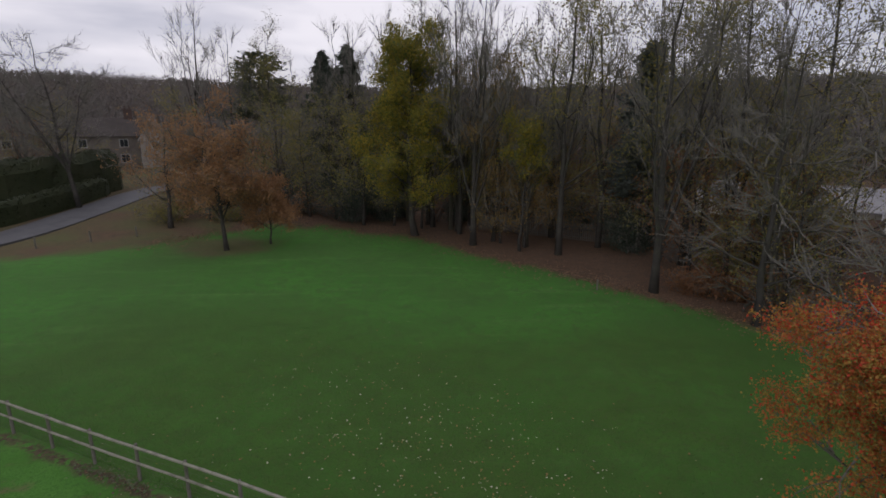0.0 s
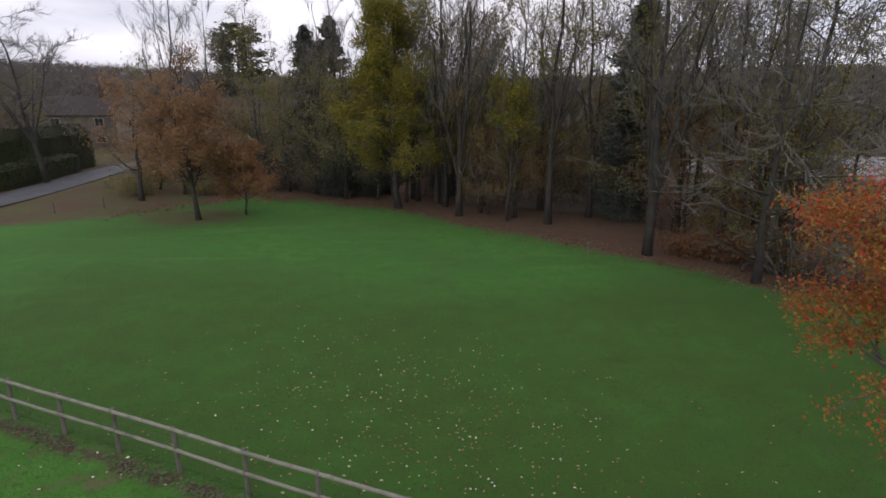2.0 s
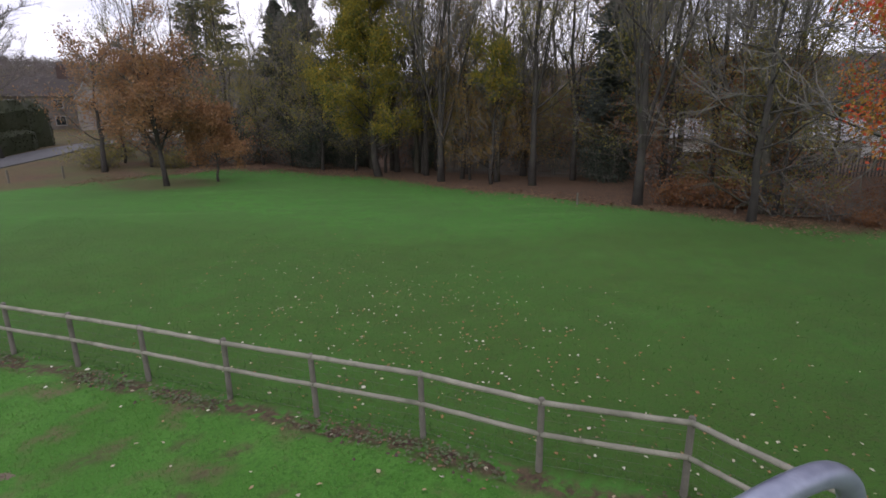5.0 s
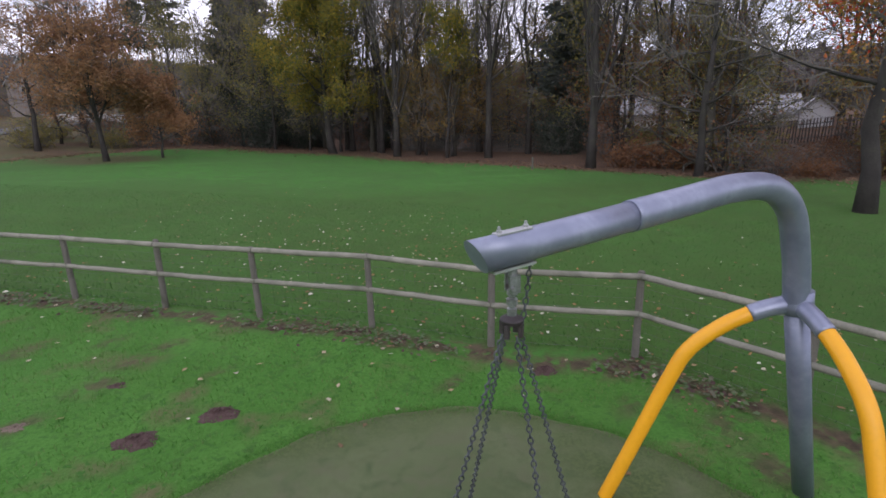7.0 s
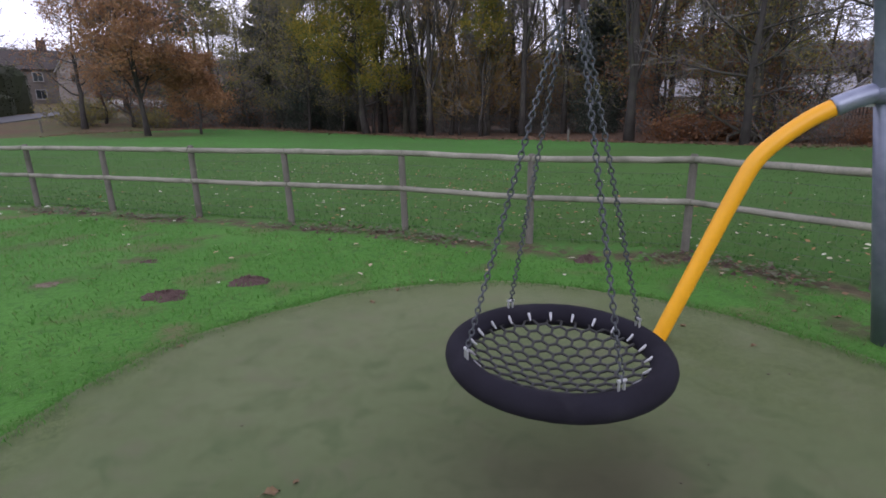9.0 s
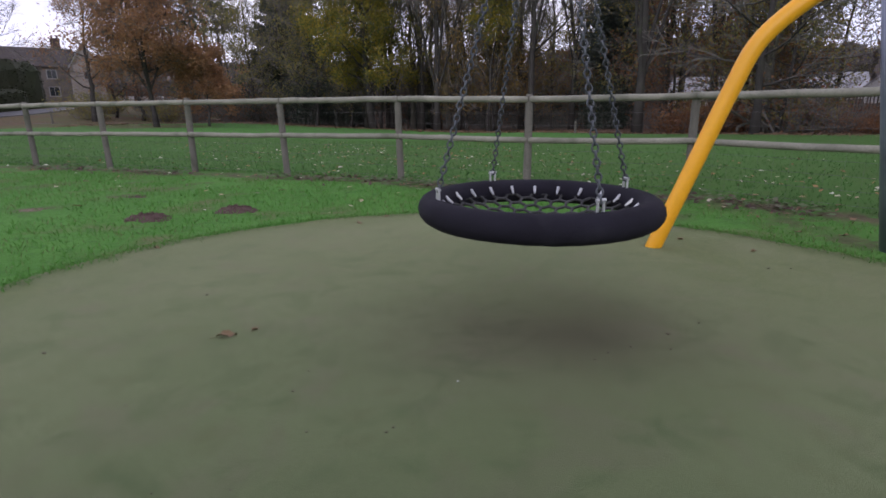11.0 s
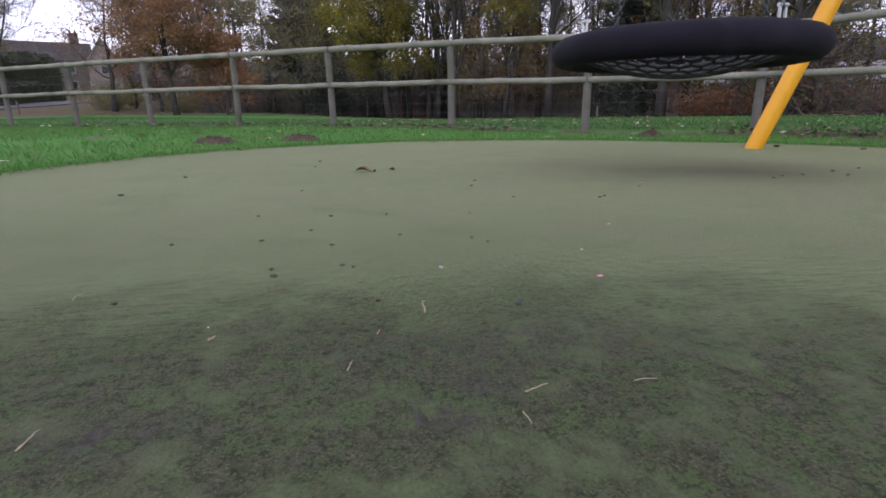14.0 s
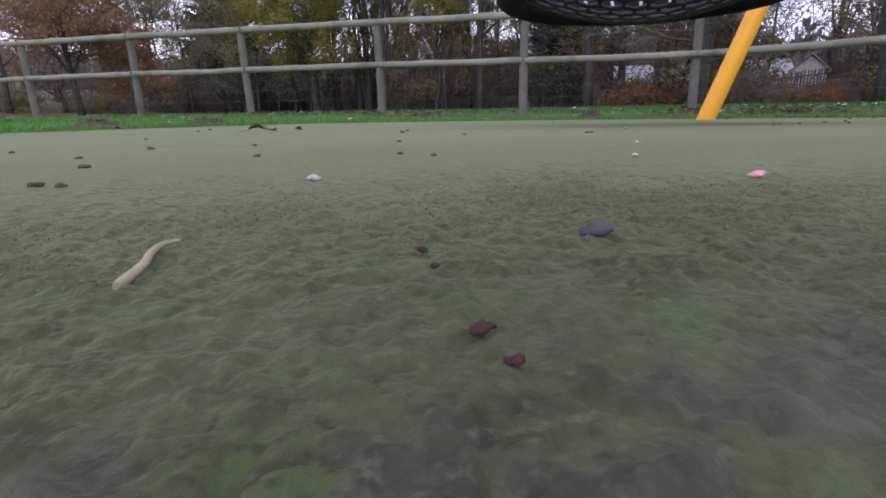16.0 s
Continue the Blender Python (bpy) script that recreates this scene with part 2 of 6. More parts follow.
GROUND = ground_material()
PAD = pad_material()
BARK = surface("grey_brown_bark", (0.042, 0.039, 0.037), (0.074, 0.068, 0.062), 1.2, 18, (0.064, 0.070, 0.046), 0.9, bump=0.8, depth=0.03)
BARK_PALE = surface("pale_lichened_bark", (0.075, 0.070, 0.058), (0.115, 0.108, 0.090), 1.0, 16, (0.085, 0.10, 0.055), 0.9, bump=0.7, depth=0.03)
# lightened, so that haze among the trees sits in the colour
TWIG = surface("bare_twigs", (0.135, 0.126, 0.116), (0.200, 0.186, 0.170), 0.5, 6, rough=0.9, bump=0.1)
RAIL_WOOD = surface("weathered_fence_timber", (0.205, 0.200, 0.164), (0.31, 0.302, 0.246), 3.0, 45, (0.115, 0.120, 0.088), 0.85, bump=0.5, depth=0.006, stretch=(1, 1, 1))
POST_WOOD = surface("dark_weathered_post", (0.125, 0.118, 0.102), (0.185, 0.174, 0.150), 4.0, 50, (0.082, 0.088, 0.062), 0.88, bump=0.5, depth=0.006)
WIRE = surface("galvanised_wire", (0.14, 0.14, 0.14), (0.2, 0.2, 0.2), 5, 60, rough=0.6, metal=0.8, bump=0.05)
GALV = surface("dull_galvanised_steel", (0.205, 0.228, 0.310), (0.32, 0.345, 0.445), 4.5, 26, (0.165, 0.180, 0.255), 0.40, metal=0.5, bump=0.12, depth=0.002, grit=0.9)
DARK_STEEL = surface("dark_rusty_steel", (0.045, 0.038, 0.040), (0.075, 0.062, 0.062), 9, 80, rough=0.6, metal=0.3, bump=0.1)
ZINC = surface("bright_zinc_fittings", (0.40, 0.41, 0.42), (0.56, 0.57, 0.58), 14, 60, rough=0.36, metal=0.55, bump=0.05)
SWIVEL_STEEL = surface("worn_zinc_swivel", (0.20, 0.205, 0.21), (0.36, 0.37, 0.375), 30, 90, (0.12, 0.10, 0.09), 0.38, metal=0.6, bump=0.1, depth=0.001)
CHAIN = surface("short_link_steel_chain", (0.075, 0.082, 0.095), (0.15, 0.16, 0.175), 9, 80, rough=0.5, metal=0.7, bump=0.1)
YELLOW = surface("yellow_coated_steel", (0.82, 0.375, 0.010), (0.88, 0.42, 0.016), 1.5, 30, (0.76, 0.34, 0.015), 0.42, bump=0.06, depth=0.001, wear=(0.6, 0.8), grit=0.95)
RUBBER = surface("black_rope_covered_ring", (0.009, 0.008, 0.013), (0.015, 0.014, 0.022), 5, 160, (0.022, 0.021, 0.028), 0.86, bump=0.6, depth=0.002)
ROPE = surface("black_nylon_rope", (0.022, 0.023, 0.024), (0.045, 0.046, 0.046), 12, 200, rough=0.75, bump=0.5, depth=0.001)
ASPHALT = surface("damp_worn_asphalt", (0.070, 0.070, 0.076), (0.105, 0.105, 0.112), 0.4, 60, (0.055, 0.055, 0.06), 0.65, bump=0.3)
STONE = surface("buff_stone_wall", (0.26, 0.23, 0.205), (0.36, 0.32, 0.29), 0.7, 5, (0.20, 0.175, 0.155), 0.9, bump=0.6, depth=0.03)
DARK_STONE = surface("weathered_dark_stone_wall", (0.13, 0.115, 0.105), (0.19, 0.168, 0.15), 0.7, 5, (0.10, 0.088, 0.078), 0.9, bump=0.6, depth=0.03)
RENDER = surface("pale_rendered_wall", (0.62, 0.60, 0.57), (0.72, 0.70, 0.68), 0.6, 8, (0.5, 0.48, 0.45), 0.9, bump=0.2)
SLATE = surface("dark_slate_roof", (0.060, 0.051, 0.049), (0.088, 0.076, 0.072), 0.6, 9, (0.075, 0.066, 0.05), 0.88, bump=0.5, depth=0.03)
PALE_ROOF = surface("pale_sheet_roof", (0.27, 0.265, 0.275), (0.36, 0.35, 0.36), 0.4, 7, (0.21, 0.20, 0.20), 0.5, bump=0.2)
BRICK = surface("dark_brown_brickwork", (0.072, 0.052, 0.048), (0.105, 0.074, 0.066), 1.5, 12, (0.085, 0.060, 0.05), 0.9, bump=0.5)
WHITE = surface("white_painted_timber", (0.68, 0.68, 0.68), (0.78, 0.78, 0.78), 2, 30, rough=0.6, bump=0.1)
PALING = surface("dark_paling_wood", (0.100, 0.095, 0.088), (0.155, 0.146, 0.135), 1.5, 20, rough=0.9, bump=0.3)
SOIL = surface("fresh_molehill_soil", (0.082, 0.052, 0.048), (0.132, 0.088, 0.080), 12, 70, rough=0.95, bump=1.0, depth=0.02)
TURNED_SOIL = surface("dried_trodden_soil", (0.15, 0.115, 0.090), (0.21, 0.165, 0.130), 9, 60, (0.085, 0.12, 0.05), rough=0.95, bump=0.8, depth=0.01)
PEBBLE_DARK = surface("dark_stone_chip", (0.030, 0.032, 0.040), (0.060, 0.062, 0.074), 120, 600, rough=0.7, bump=0.2, depth=0.001)
PEBBLE_WHITE = surface("white_pebble", (0.38, 0.39, 0.39), (0.54, 0.55, 0.54), 150, 600, rough=0.6, bump=0.2, depth=0.001)
PEBBLE_PINK = surface("pink_pebble", (0.65, 0.22, 0.28), (0.75, 0.42, 0.45), 120, 600, rough=0.5, bump=0.2, depth=0.001)
STRAW = surface("dry_straw", (0.28, 0.235, 0.155), (0.39, 0.33, 0.22), 90, 500, rough=0.8, bump=0.2, depth=0.001)
DRY_SOIL = surface("dried_soil_crumbs", (0.080, 0.070, 0.050), (0.125, 0.110, 0.080), 90, 500, rough=0.95, bump=0.5, depth=0.001)
BROWN_LEAF = surface("dead_brown_leaf", (0.11, 0.070, 0.035), (0.18, 0.115, 0.055), 30, 160, (0.30, 0.22, 0.05), 0.7, bump=0.3, depth=0.003)
FRAME_WOOD = surface("grey_window_timber", (0.30, 0.30, 0.30), (0.40, 0.40, 0.40), 2, 30, rough=0.7, bump=0.1)
GLASS, _nt, _b, _co = base("dark_window_glass", 0.08)
_b.inputs["Base Color"].default_value = (0.03, 0.035, 0.04, 1)
OAK_LEAF = foliage("russet_oak_leaves", [(0.26, 0.138, 0.078), (0.33, 0.180, 0.092), (0.39, 0.225, 0.110), (0.24, 0.145, 0.094)])
AMBER_LEAF = foliage("amber_autumn_leaves", [(0.26, 0.180, 0.060), (0.20, 0.125, 0.060), (0.32, 0.220, 0.062), (0.16, 0.115, 0.060)])
RED_LEAF = foliage("red_and_amber_leaves", [(0.50, 0.046, 0.032), (0.50, 0.080, 0.036), (0.46, 0.150, 0.048), (0.40, 0.205, 0.058), (0.36, 0.240, 0.056), (0.22, 0.165, 0.056)])
YELLOW_LEAF = foliage("yellow_green_maple_leaves", [(0.44, 0.320, 0.036), (0.13, 0.160, 0.040), (0.34, 0.265, 0.038), (0.075, 0.100, 0.040), (0.16, 0.175, 0.042), (0.38, 0.275, 0.038)])
RUST_LEAF = foliage("rusty_beech_leaves", [(0.185, 0.095, 0.052), (0.26, 0.135, 0.062), (0.19, 0.085, 0.052)])
OLIVE_LEAF = foliage("olive_autumn_leaves", [(0.17, 0.178, 0.070), (0.25, 0.228, 0.078), (0.31, 0.250, 0.076), (0.13, 0.142, 0.064)])
DARK_LEAF = foliage("dark_evergreen_needles", [(0.040, 0.054, 0.044), (0.058, 0.075, 0.058), (0.075, 0.095, 0.068)], through=0.1)
IVY_LEAF = foliage("grey_green_pine_needles", [(0.058, 0.074, 0.050), (0.090, 0.108, 0.066), (0.072, 0.080, 0.056)], through=0.1)
HEDGE_LEAF = foliage("clipped_hedge_leaves", [(0.020, 0.027, 0.013), (0.034, 0.043, 0.019), (0.050, 0.052, 0.026)], through=0.1)
FIR_LEAF = foliage("grey_blue_fir_needles", [(0.070, 0.084, 0.080), (0.095, 0.112, 0.104), (0.118, 0.136, 0.122)], through=0.1)
# distance haze is put into these base colours: greys raised and cooled
FAR_WOOD = foliage("hazed_leafless_wood", [(0.130, 0.118, 0.118), (0.150, 0.134, 0.130), (0.165, 0.140, 0.128), (0.138, 0.130, 0.122)], 0.95, 0.0)
GRASS_BLADE = foliage("lawn_grass_blades", [(0.060, 0.180, 0.028), (0.088, 0.245, 0.042), (0.115, 0.255, 0.06), (0.15, 0.19, 0.075)], through=0.3)
MEADOW_BLADE = foliage("meadow_grass_blades", [(0.054, 0.142, 0.034), (0.068, 0.172, 0.042), (0.084, 0.172, 0.050)], through=0.3)
FALLEN_LEAF = foliage("fallen_pale_leaves", [(0.48, 0.44, 0.26), (0.62, 0.60, 0.48), (0.32, 0.22, 0.11), (0.66, 0.65, 0.55), (0.22, 0.14, 0.07)], through=0.1)
LITTER_LEAF = foliage("dead_leaf_litter", [(0.17, 0.105, 0.068), (0.24, 0.145, 0.085), (0.13, 0.090, 0.064)], through=0.1)
MOSS_FROND = foliage("moss_fronds", [(0.120, 0.124, 0.080), (0.160, 0.180, 0.092), (0.170, 0.215, 0.090), (0.210, 0.205, 0.140), (0.140, 0.118, 0.098)], 0.9, 0.4)
CLOD = surface("reddish_dirt", (0.050, 0.030, 0.028), (0.085, 0.052, 0.046), 200, 900, rough=0.95, bump=0.5, depth=0.001)
WEED_LEAF = foliage("low_weeds", [(0.075, 0.125, 0.050), (0.12, 0.17, 0.080), (0.15, 0.15, 0.10), (0.10, 0.075, 0.05)], through=0.2)


# ---- mesh helpers ----
class Geo:
    """Gathers vertices and faces for one mesh."""

    def __init__(self):
        self.v, self.f, self.n = [], [], 0

    def add(self, verts, faces):
        verts = np.asarray(verts, float).reshape(-1, 3)
        self.v.append(verts)
        self.f.extend((np.asarray(faces) + self.n).tolist() if not isinstance(faces, list) else [[i + self.n for i in f] for f in faces])
        self.n += len(verts)
        return self

    def mesh(self, name, smooth=False):
        me = bpy.data.meshes.new(name)
        me.from_pydata(np.concatenate(self.v).tolist() if self.v else [], [], self.f)
        if smooth:
            me.polygons.foreach_set("use_smooth", [len(f) < 6 for f in self.f])
        me.update()
        return me


def tube(geo, pts, radii, sides=6, cap=True):
    """A tapering tube along points."""
    pts = np.asarray(pts, float)
    k = len(pts)
    radii = np.broadcast_to(np.asarray(radii, float), (k,))
    tan = np.gradient(pts, axis=0)
    tan /= np.linalg.norm(tan, axis=1)[:, None] + 1e-9
    ref = np.array([0.0, 0, 1]) if abs(tan[:, 2]).mean() < 0.8 else np.array([1.0, 0, 0])
    a = np.cross(tan, ref)
    a /= np.linalg.norm(a, axis=1)[:, None] + 1e-9
    b = np.cross(tan, a)
    ang = np.arange(sides) * 2 * np.pi / sides
    ring = np.cos(ang)[None, :, None] * a[:, None] + np.sin(ang)[None, :, None] * b[:, None]
    verts = (pts[:, None] + ring * radii[:, None, None]).reshape(-1, 3)
    i = np.arange(k - 1)[:, None] * sides
    j = np.arange(sides)[None]
    jn = (j + 1) % sides
    faces = np.stack([i + j, i + sides + j, i + sides + jn, i + jn], -1).reshape(-1, 4).tolist()
    if cap:
        faces += [list(range(sides)), list(range(k * sides - 1, (k - 1) * sides - 1, -1))]
    return geo.add(verts, faces)


def box(geo, size, centre, turn=0.0, bevel=0.0):
    """A box, its upright edges chamfered by bevel."""
    sx, sy, sz = (s / 2 for s in size)
    if bevel:
        c = bevel
        ring = [(-sx + c, -sy), (sx - c, -sy), (sx, -sy + c), (sx, sy - c), (sx - c, sy), (-sx + c, sy), (-sx, sy - c), (-sx, -sy + c)]
    else:
        ring = [(-sx, -sy), (sx, -sy), (sx, sy), (-sx, sy)]
    k = len(ring)
    verts = [(x, y, -sz) for x, y in ring] + [(x, y, sz) for x, y in ring]
    ca, sa = math.cos(turn), math.sin(turn)
    verts = [(centre[0] + x * ca - y * sa, centre[1] + x * sa + y * ca, centre[2] + z) for x, y, z in verts]
    faces = [[i, (i + 1) % k, k + (i + 1) % k, k + i] for i in range(k)] + [list(range(k - 1, -1, -1)), list(range(k, 2 * k))]
    return geo.add(verts, faces)


def thing(name, label, category, m=None, group="", kind=""):
    ob = new(name)
    ob.empty_display_size = 0.2
    if m is not None:
        ob.matrix_world = m
    return tagged(ob, label, category, group, kind)


def part(name, geo, material, parent=None, label="", smooth=False, kind=""):
    me = geo.mesh(name, smooth) if isinstance(geo, Geo) else geo
    if not me.materials:
        me.materials.append(material)
    ob = new(name, me)
    ob.parent = parent
    return tagged(ob, label, kind=kind)


def spin(rng, n):
    """Random unit vectors."""
    v = rng.normal(size=(n, 3))
    return v / np.linalg.norm(v, axis=1)[:, None]


def leaves(geo, rng, centres, size, droop=0.0, aspect=0.6, axis=None):
    """One folded leaf at each centre."""
    n = len(centres)
    if n == 0:
        return geo
    d = spin(rng, n) if axis is None else axis + 0.45 * spin(rng, n)
    d[:, 2] -= droop
    d /= np.linalg.norm(d, axis=1)[:, None] + 1e-9
    s = np.cross(d, spin(rng, n))
    s /= np.linalg.norm(s, axis=1)[:, None] + 1e-9
    up = np.cross(s, d)
    ln = size * rng.uniform(0.6, 1.3, n)[:, None]
    w = ln * aspect * 0.5
    a = centres - d * ln * 0.5
    b = centres + d * ln * 0.5 - up * ln * 0.12
    l = centres + s * w + up * ln * 0.12
    r = centres - s * w + up * ln * 0.12
    verts = np.stack([a, l, b, r], 1).reshape(-1, 3)
    return geo.add(verts, np.arange(4 * n).reshape(-1, 4))


def sm(v, lo, hi):
    t = np.clip((np.asarray(v, float) - lo) / (hi - lo), 0, 1)
    return t * t * (3 - 2 * t)


def wobble(x, y, s=1.0, k=0.0):
    """A cheap smooth unevenness, about -1 to 1."""
    return 0.5 * (np.sin(0.91 * x * s + 1.7 * np.sin(0.53 * y * s + k)) + np.sin(1.13 * y * s + 1.3 * np.sin(0.71 * x * s - k)))


HILL = 53.0


def lie(x, y):
    """The height of the land."""
    x, y = np.asarray(x, float), np.asarray(y, float)
    z = -0.021 * np.clip(y - 14, 0, 45) * sm(x, -14, 8) * (1 - sm(x, 22, 44))
    z = z + 0.058 * np.clip(y - 45, 0, 70) * (1 - sm(x, -27, -14))
    z = z + 2.2 * sm(x, 24, 52) * sm(y, 5, 30)
    rad = np.hypot(x - 1.0, y - 5.35)
    z = z + (0.012 - 0.0155 * (np.clip(y, 2.4, 8.4) - 3.5) - 0.011 * np.clip(x, 0, 4.5)) * (1 - sm(rad, 3.2, 5.4))
    z = z + 0.05 * wobble(x, y, 0.35) * sm(np.hypot(x, y - 6), 8, 16)
    r = np.hypot(x, y)
    return z + (HILL + 6 * wobble(x, y, 0.008, 2.0)) * sm(r, 150, 850)


# ---- the land ----
def graded(near, step, far, grow):
    v = list(np.arange(0, near, step))
    while v[-1] < far:
        step *= grow
        v.append(v[-1] + step)
    return np.array(v)


def segment_gap(x, y, line):
    """The distance to a broken line."""
    best = np.full(np.shape(x), 1e9)
    for (x0, y0), (x1, y1) in zip(line, line[1:]):
        dx, dy = x1 - x0, y1 - y0
        t = np.clip(((x - x0) * dx + (y - y0) * dy) / (dx * dx + dy * dy), 0, 1)
        best = np.minimum(best, np.hypot(x - x0 - t * dx, y - y0 - t * dy))
    return best


POSTS = [(-22.0, 22.1), (-20.2, 21.25), (-18.4, 20.4), (-16.6, 19.5), (-14.8, 18.62), (-13.0, 17.75), (-11.2, 16.85), (-9.42, 15.95), (-7.67, 15.05), (-5.92, 14.15),
         (-4.2, 13.25), (-2.45, 12.29), (-0.82, 11.46), (0.91, 10.58), (2.49, 9.57), (4.25, 8.76), (5.18, 7.1), (5.9, 5.5), (6.6, 3.9), (7.3, 2.3)]
ROAD = [(-66, 26), (-46, 37.5), (-37.6, 43.5), (-34.4, 51), (-34.2, 60), (-33.8, 69), (-31.5, 79), (-26, 90), (-18, 102)]
LITTER_EDGE = [(-34, 40), (-20, 46.5), (-13.8, 54.5), (-6, 53), (0.4, 50.0), (7.6, 41.0), (13.0, 33.8), (15.8, 29.4), (17.2, 26.6), (18.6, 23.8), (23.2, 20.6), (30, 17), (44, 12)]


def beyond(x, y, line):
    """How far a place lies beyond a line that runs from left to right."""
    lx, ly = np.array(line).T
    return y - np.interp(x, lx, ly)


WORN = [(-3.05, 8.9, 0.26, 0.14), (-2.61, 9.65, 0.30, 0.15), (-2.35, 10.2, 0.30, 0.15), (-1.98, 10.68, 0.30, 0.13), (-1.36, 8.74, 0.18, 0.08), (-4.2, 10.85, 0.4, 0.2), (-1.15, 9.68, 0.2, 0.06),
        (-2.86, 11.02, 0.25, 0.12), (-6.3, 11.6, 0.5, 0.2), (1.7, 8.75, 0.25, 0.1), (4.35, 7.95, 0.30, 0.30), (4.42, 7.2, 0.35, 0.30), (4.25, 6.5, 0.25, 0.40), (3.6, 7.8, 0.25, 0.15)]


def worn(x, y):
    """Thin patches where the lawn is trodden bare."""
    w_ = np.zeros(np.shape(x))
    for cx_, cy_, a_, b_ in WORN:
        u_, v_ = (x - cx_) * 0.83 + (y - cy_) * 0.55, -(x - cx_) * 0.55 + (y - cy_) * 0.83
        w_ = np.maximum(w_, np.exp(-(u_ / a_) ** 2 - (v_ / b_) ** 2 + 0.5 * wobble(x, y, 7)))
    return np.clip(0.8 * w_, 0, 0.8)


gx = np.concatenate([-graded(11, 0.13, 1100, 1.06)[:0:-1], graded(11, 0.13, 1100, 1.06)])
gy = np.concatenate([-graded(2, 0.4, 900, 1.12)[:0:-1], graded(17, 0.13, 1100, 1.05)])
X, Y = np.meshgrid(gx, gy)
Z = lie(X, Y)
nx, ny = len(gx), len(gy)
idx = np.arange(nx * ny).reshape(ny, nx)
geo = Geo().add(np.stack([X, Y, Z], -1).reshape(-1, 3), np.stack([idx[:-1, :-1], idx[:-1, 1:], idx[1:, 1:], idx[1:, :-1]], -1).reshape(-1, 4))
ground_mesh = geo.mesh("ground", True)
edge_x, edge_y = np.array(POSTS).T
order = np.argsort(edge_x)
inside = (Y < np.interp(X, edge_x[order], edge_y[order])).astype(float)
past = beyond(X, Y, LITTER_EDGE) + 0.9 * wobble(X, Y, 1.1) + 0.6 * wobble(X, Y, 2.7, 1)
litter = sm(past, -0.6, 1.2)
litter = litter * np.where(X < -17, 0.85 + 0.15 * wobble(X, Y, 0.9), 1.0)
litter = np.maximum(litter, 0.7 * sm(5.5 - np.hypot(X + 15.2, (Y - 45.2) * 1.2) + 0.8 * wobble(X, Y, 1.7), 0, 3))
lawn = inside * sm(np.interp(X, edge_x[order], edge_y[order]) - Y, 0.05, 0.35)
near_fence = segment_gap(X, Y + 0.32, POSTS)
soil = np.exp(-((near_fence + 0.10 * wobble(X, Y, 5)) / 0.22) ** 4)
soil = np.maximum(soil, worn(X, Y) * lawn)
olive = sm(14 - np.hypot((X + 9) * 0.8, Y - 20), 0, 9) + sm(13 - np.hypot(X - 7, (Y - 15) * 0.9), 0, 8) + sm(11 - np.hypot(X - 15, Y - 18), 0, 8)
thin_turf = (1 - inside) * np.clip(olive, 0, 1) * np.clip(0.70 + 0.08 * wobble(X, Y, 0.8) + 0.10 * wobble(X, Y, 2.9, 1), 0, 1)
zone = ground_mesh.attributes.new("zone", "FLOAT_COLOR", "POINT")
zone.data.foreach_set("color", np.stack([litter, lawn, soil, thin_turf], -1).ravel())
ground = part("ground", ground_mesh, GROUND)
tagged(ground, "green field with brown leaf litter under the trees", "ground", kind="structure")


def ribbon(line, width, lift, steps=60):
    """A strip that follows the land along a line."""
    line = np.array(line, float)
    s = np.concatenate([[0], np.cumsum(np.hypot(*np.diff(line, axis=0).T))])
    u = np.linspace(0, s[-1], steps)
    px, py = np.interp(u, s, line[:, 0]), np.interp(u, s, line[:, 1])
    for _ in range(6):
        px[1:-1], py[1:-1] = (px[:-2] + 2 * px[1:-1] + px[2:]) / 4, (py[:-2] + 2 * py[1:-1] + py[2:]) / 4
    tx, ty = np.gradient(px), np.gradient(py)
    ln = np.hypot(tx, ty)
    nxv, nyv = -ty / ln, tx / ln
    across = np.array([-0.5, -0.5, -0.25, 0, 0.25, 0.5, 0.5]) * width
    down = np.array([-0.35, 0, 0.02, 0.03, 0.02, 0, -0.35]) + lift
    vx = px[:, None] + nxv[:, None] * across
    vy = py[:, None] + nyv[:, None] * across
    vz = lie(px, py)[:, None] + down
    k = len(across)
    i = np.arange(steps * k).reshape(steps, k)
    return Geo().add(np.stack([vx, vy, vz], -1).reshape(-1, 3), np.stack([i[:-1, :-1], i[1:, :-1], i[1:, 1:], i[:-1, 1:]], -1).reshape(-1, 4))


tagged(part("road", ribbon(ROAD, 4.6, 0.10), ASPHALT), "grey damp asphalt lane beside the field", "road", kind="structure")

# the round safety pad below the swing
PAD_C, PAD_R = (1.0, 5.35), 2.9


def pad_height(x, y):
    return 0.027 - 0.0155 * (np.clip(y, 2.4, 8.4) - 3.5) - 0.011 * np.clip(x, 0, 4.5)


def mossiness(x, y):
    """Moss lies thickest in the shade of the pad's near side, and thins out unevenly."""
    lap = 3.84 - y - 0.14 * np.abs(x + 0.1) ** 2.0 - 0.32 * np.clip(x, 0, 0.6) + 0.07 * wobble(x, y, 9) + 0.05 * wobble(x, y, 23, 1) + 0.03 * wobble(x, y, 61, 2)
    film_ = 0.22 * sm(4.7 - y + 0.12 * wobble(x, y, 5, 2) + 0.06 * wobble(x, y, 13), 0, 0.9) * sm(1.6 - np.abs(x + 0.1), 0, 0.8)
    return np.maximum(film_, sm(lap, -0.08, 0.36))


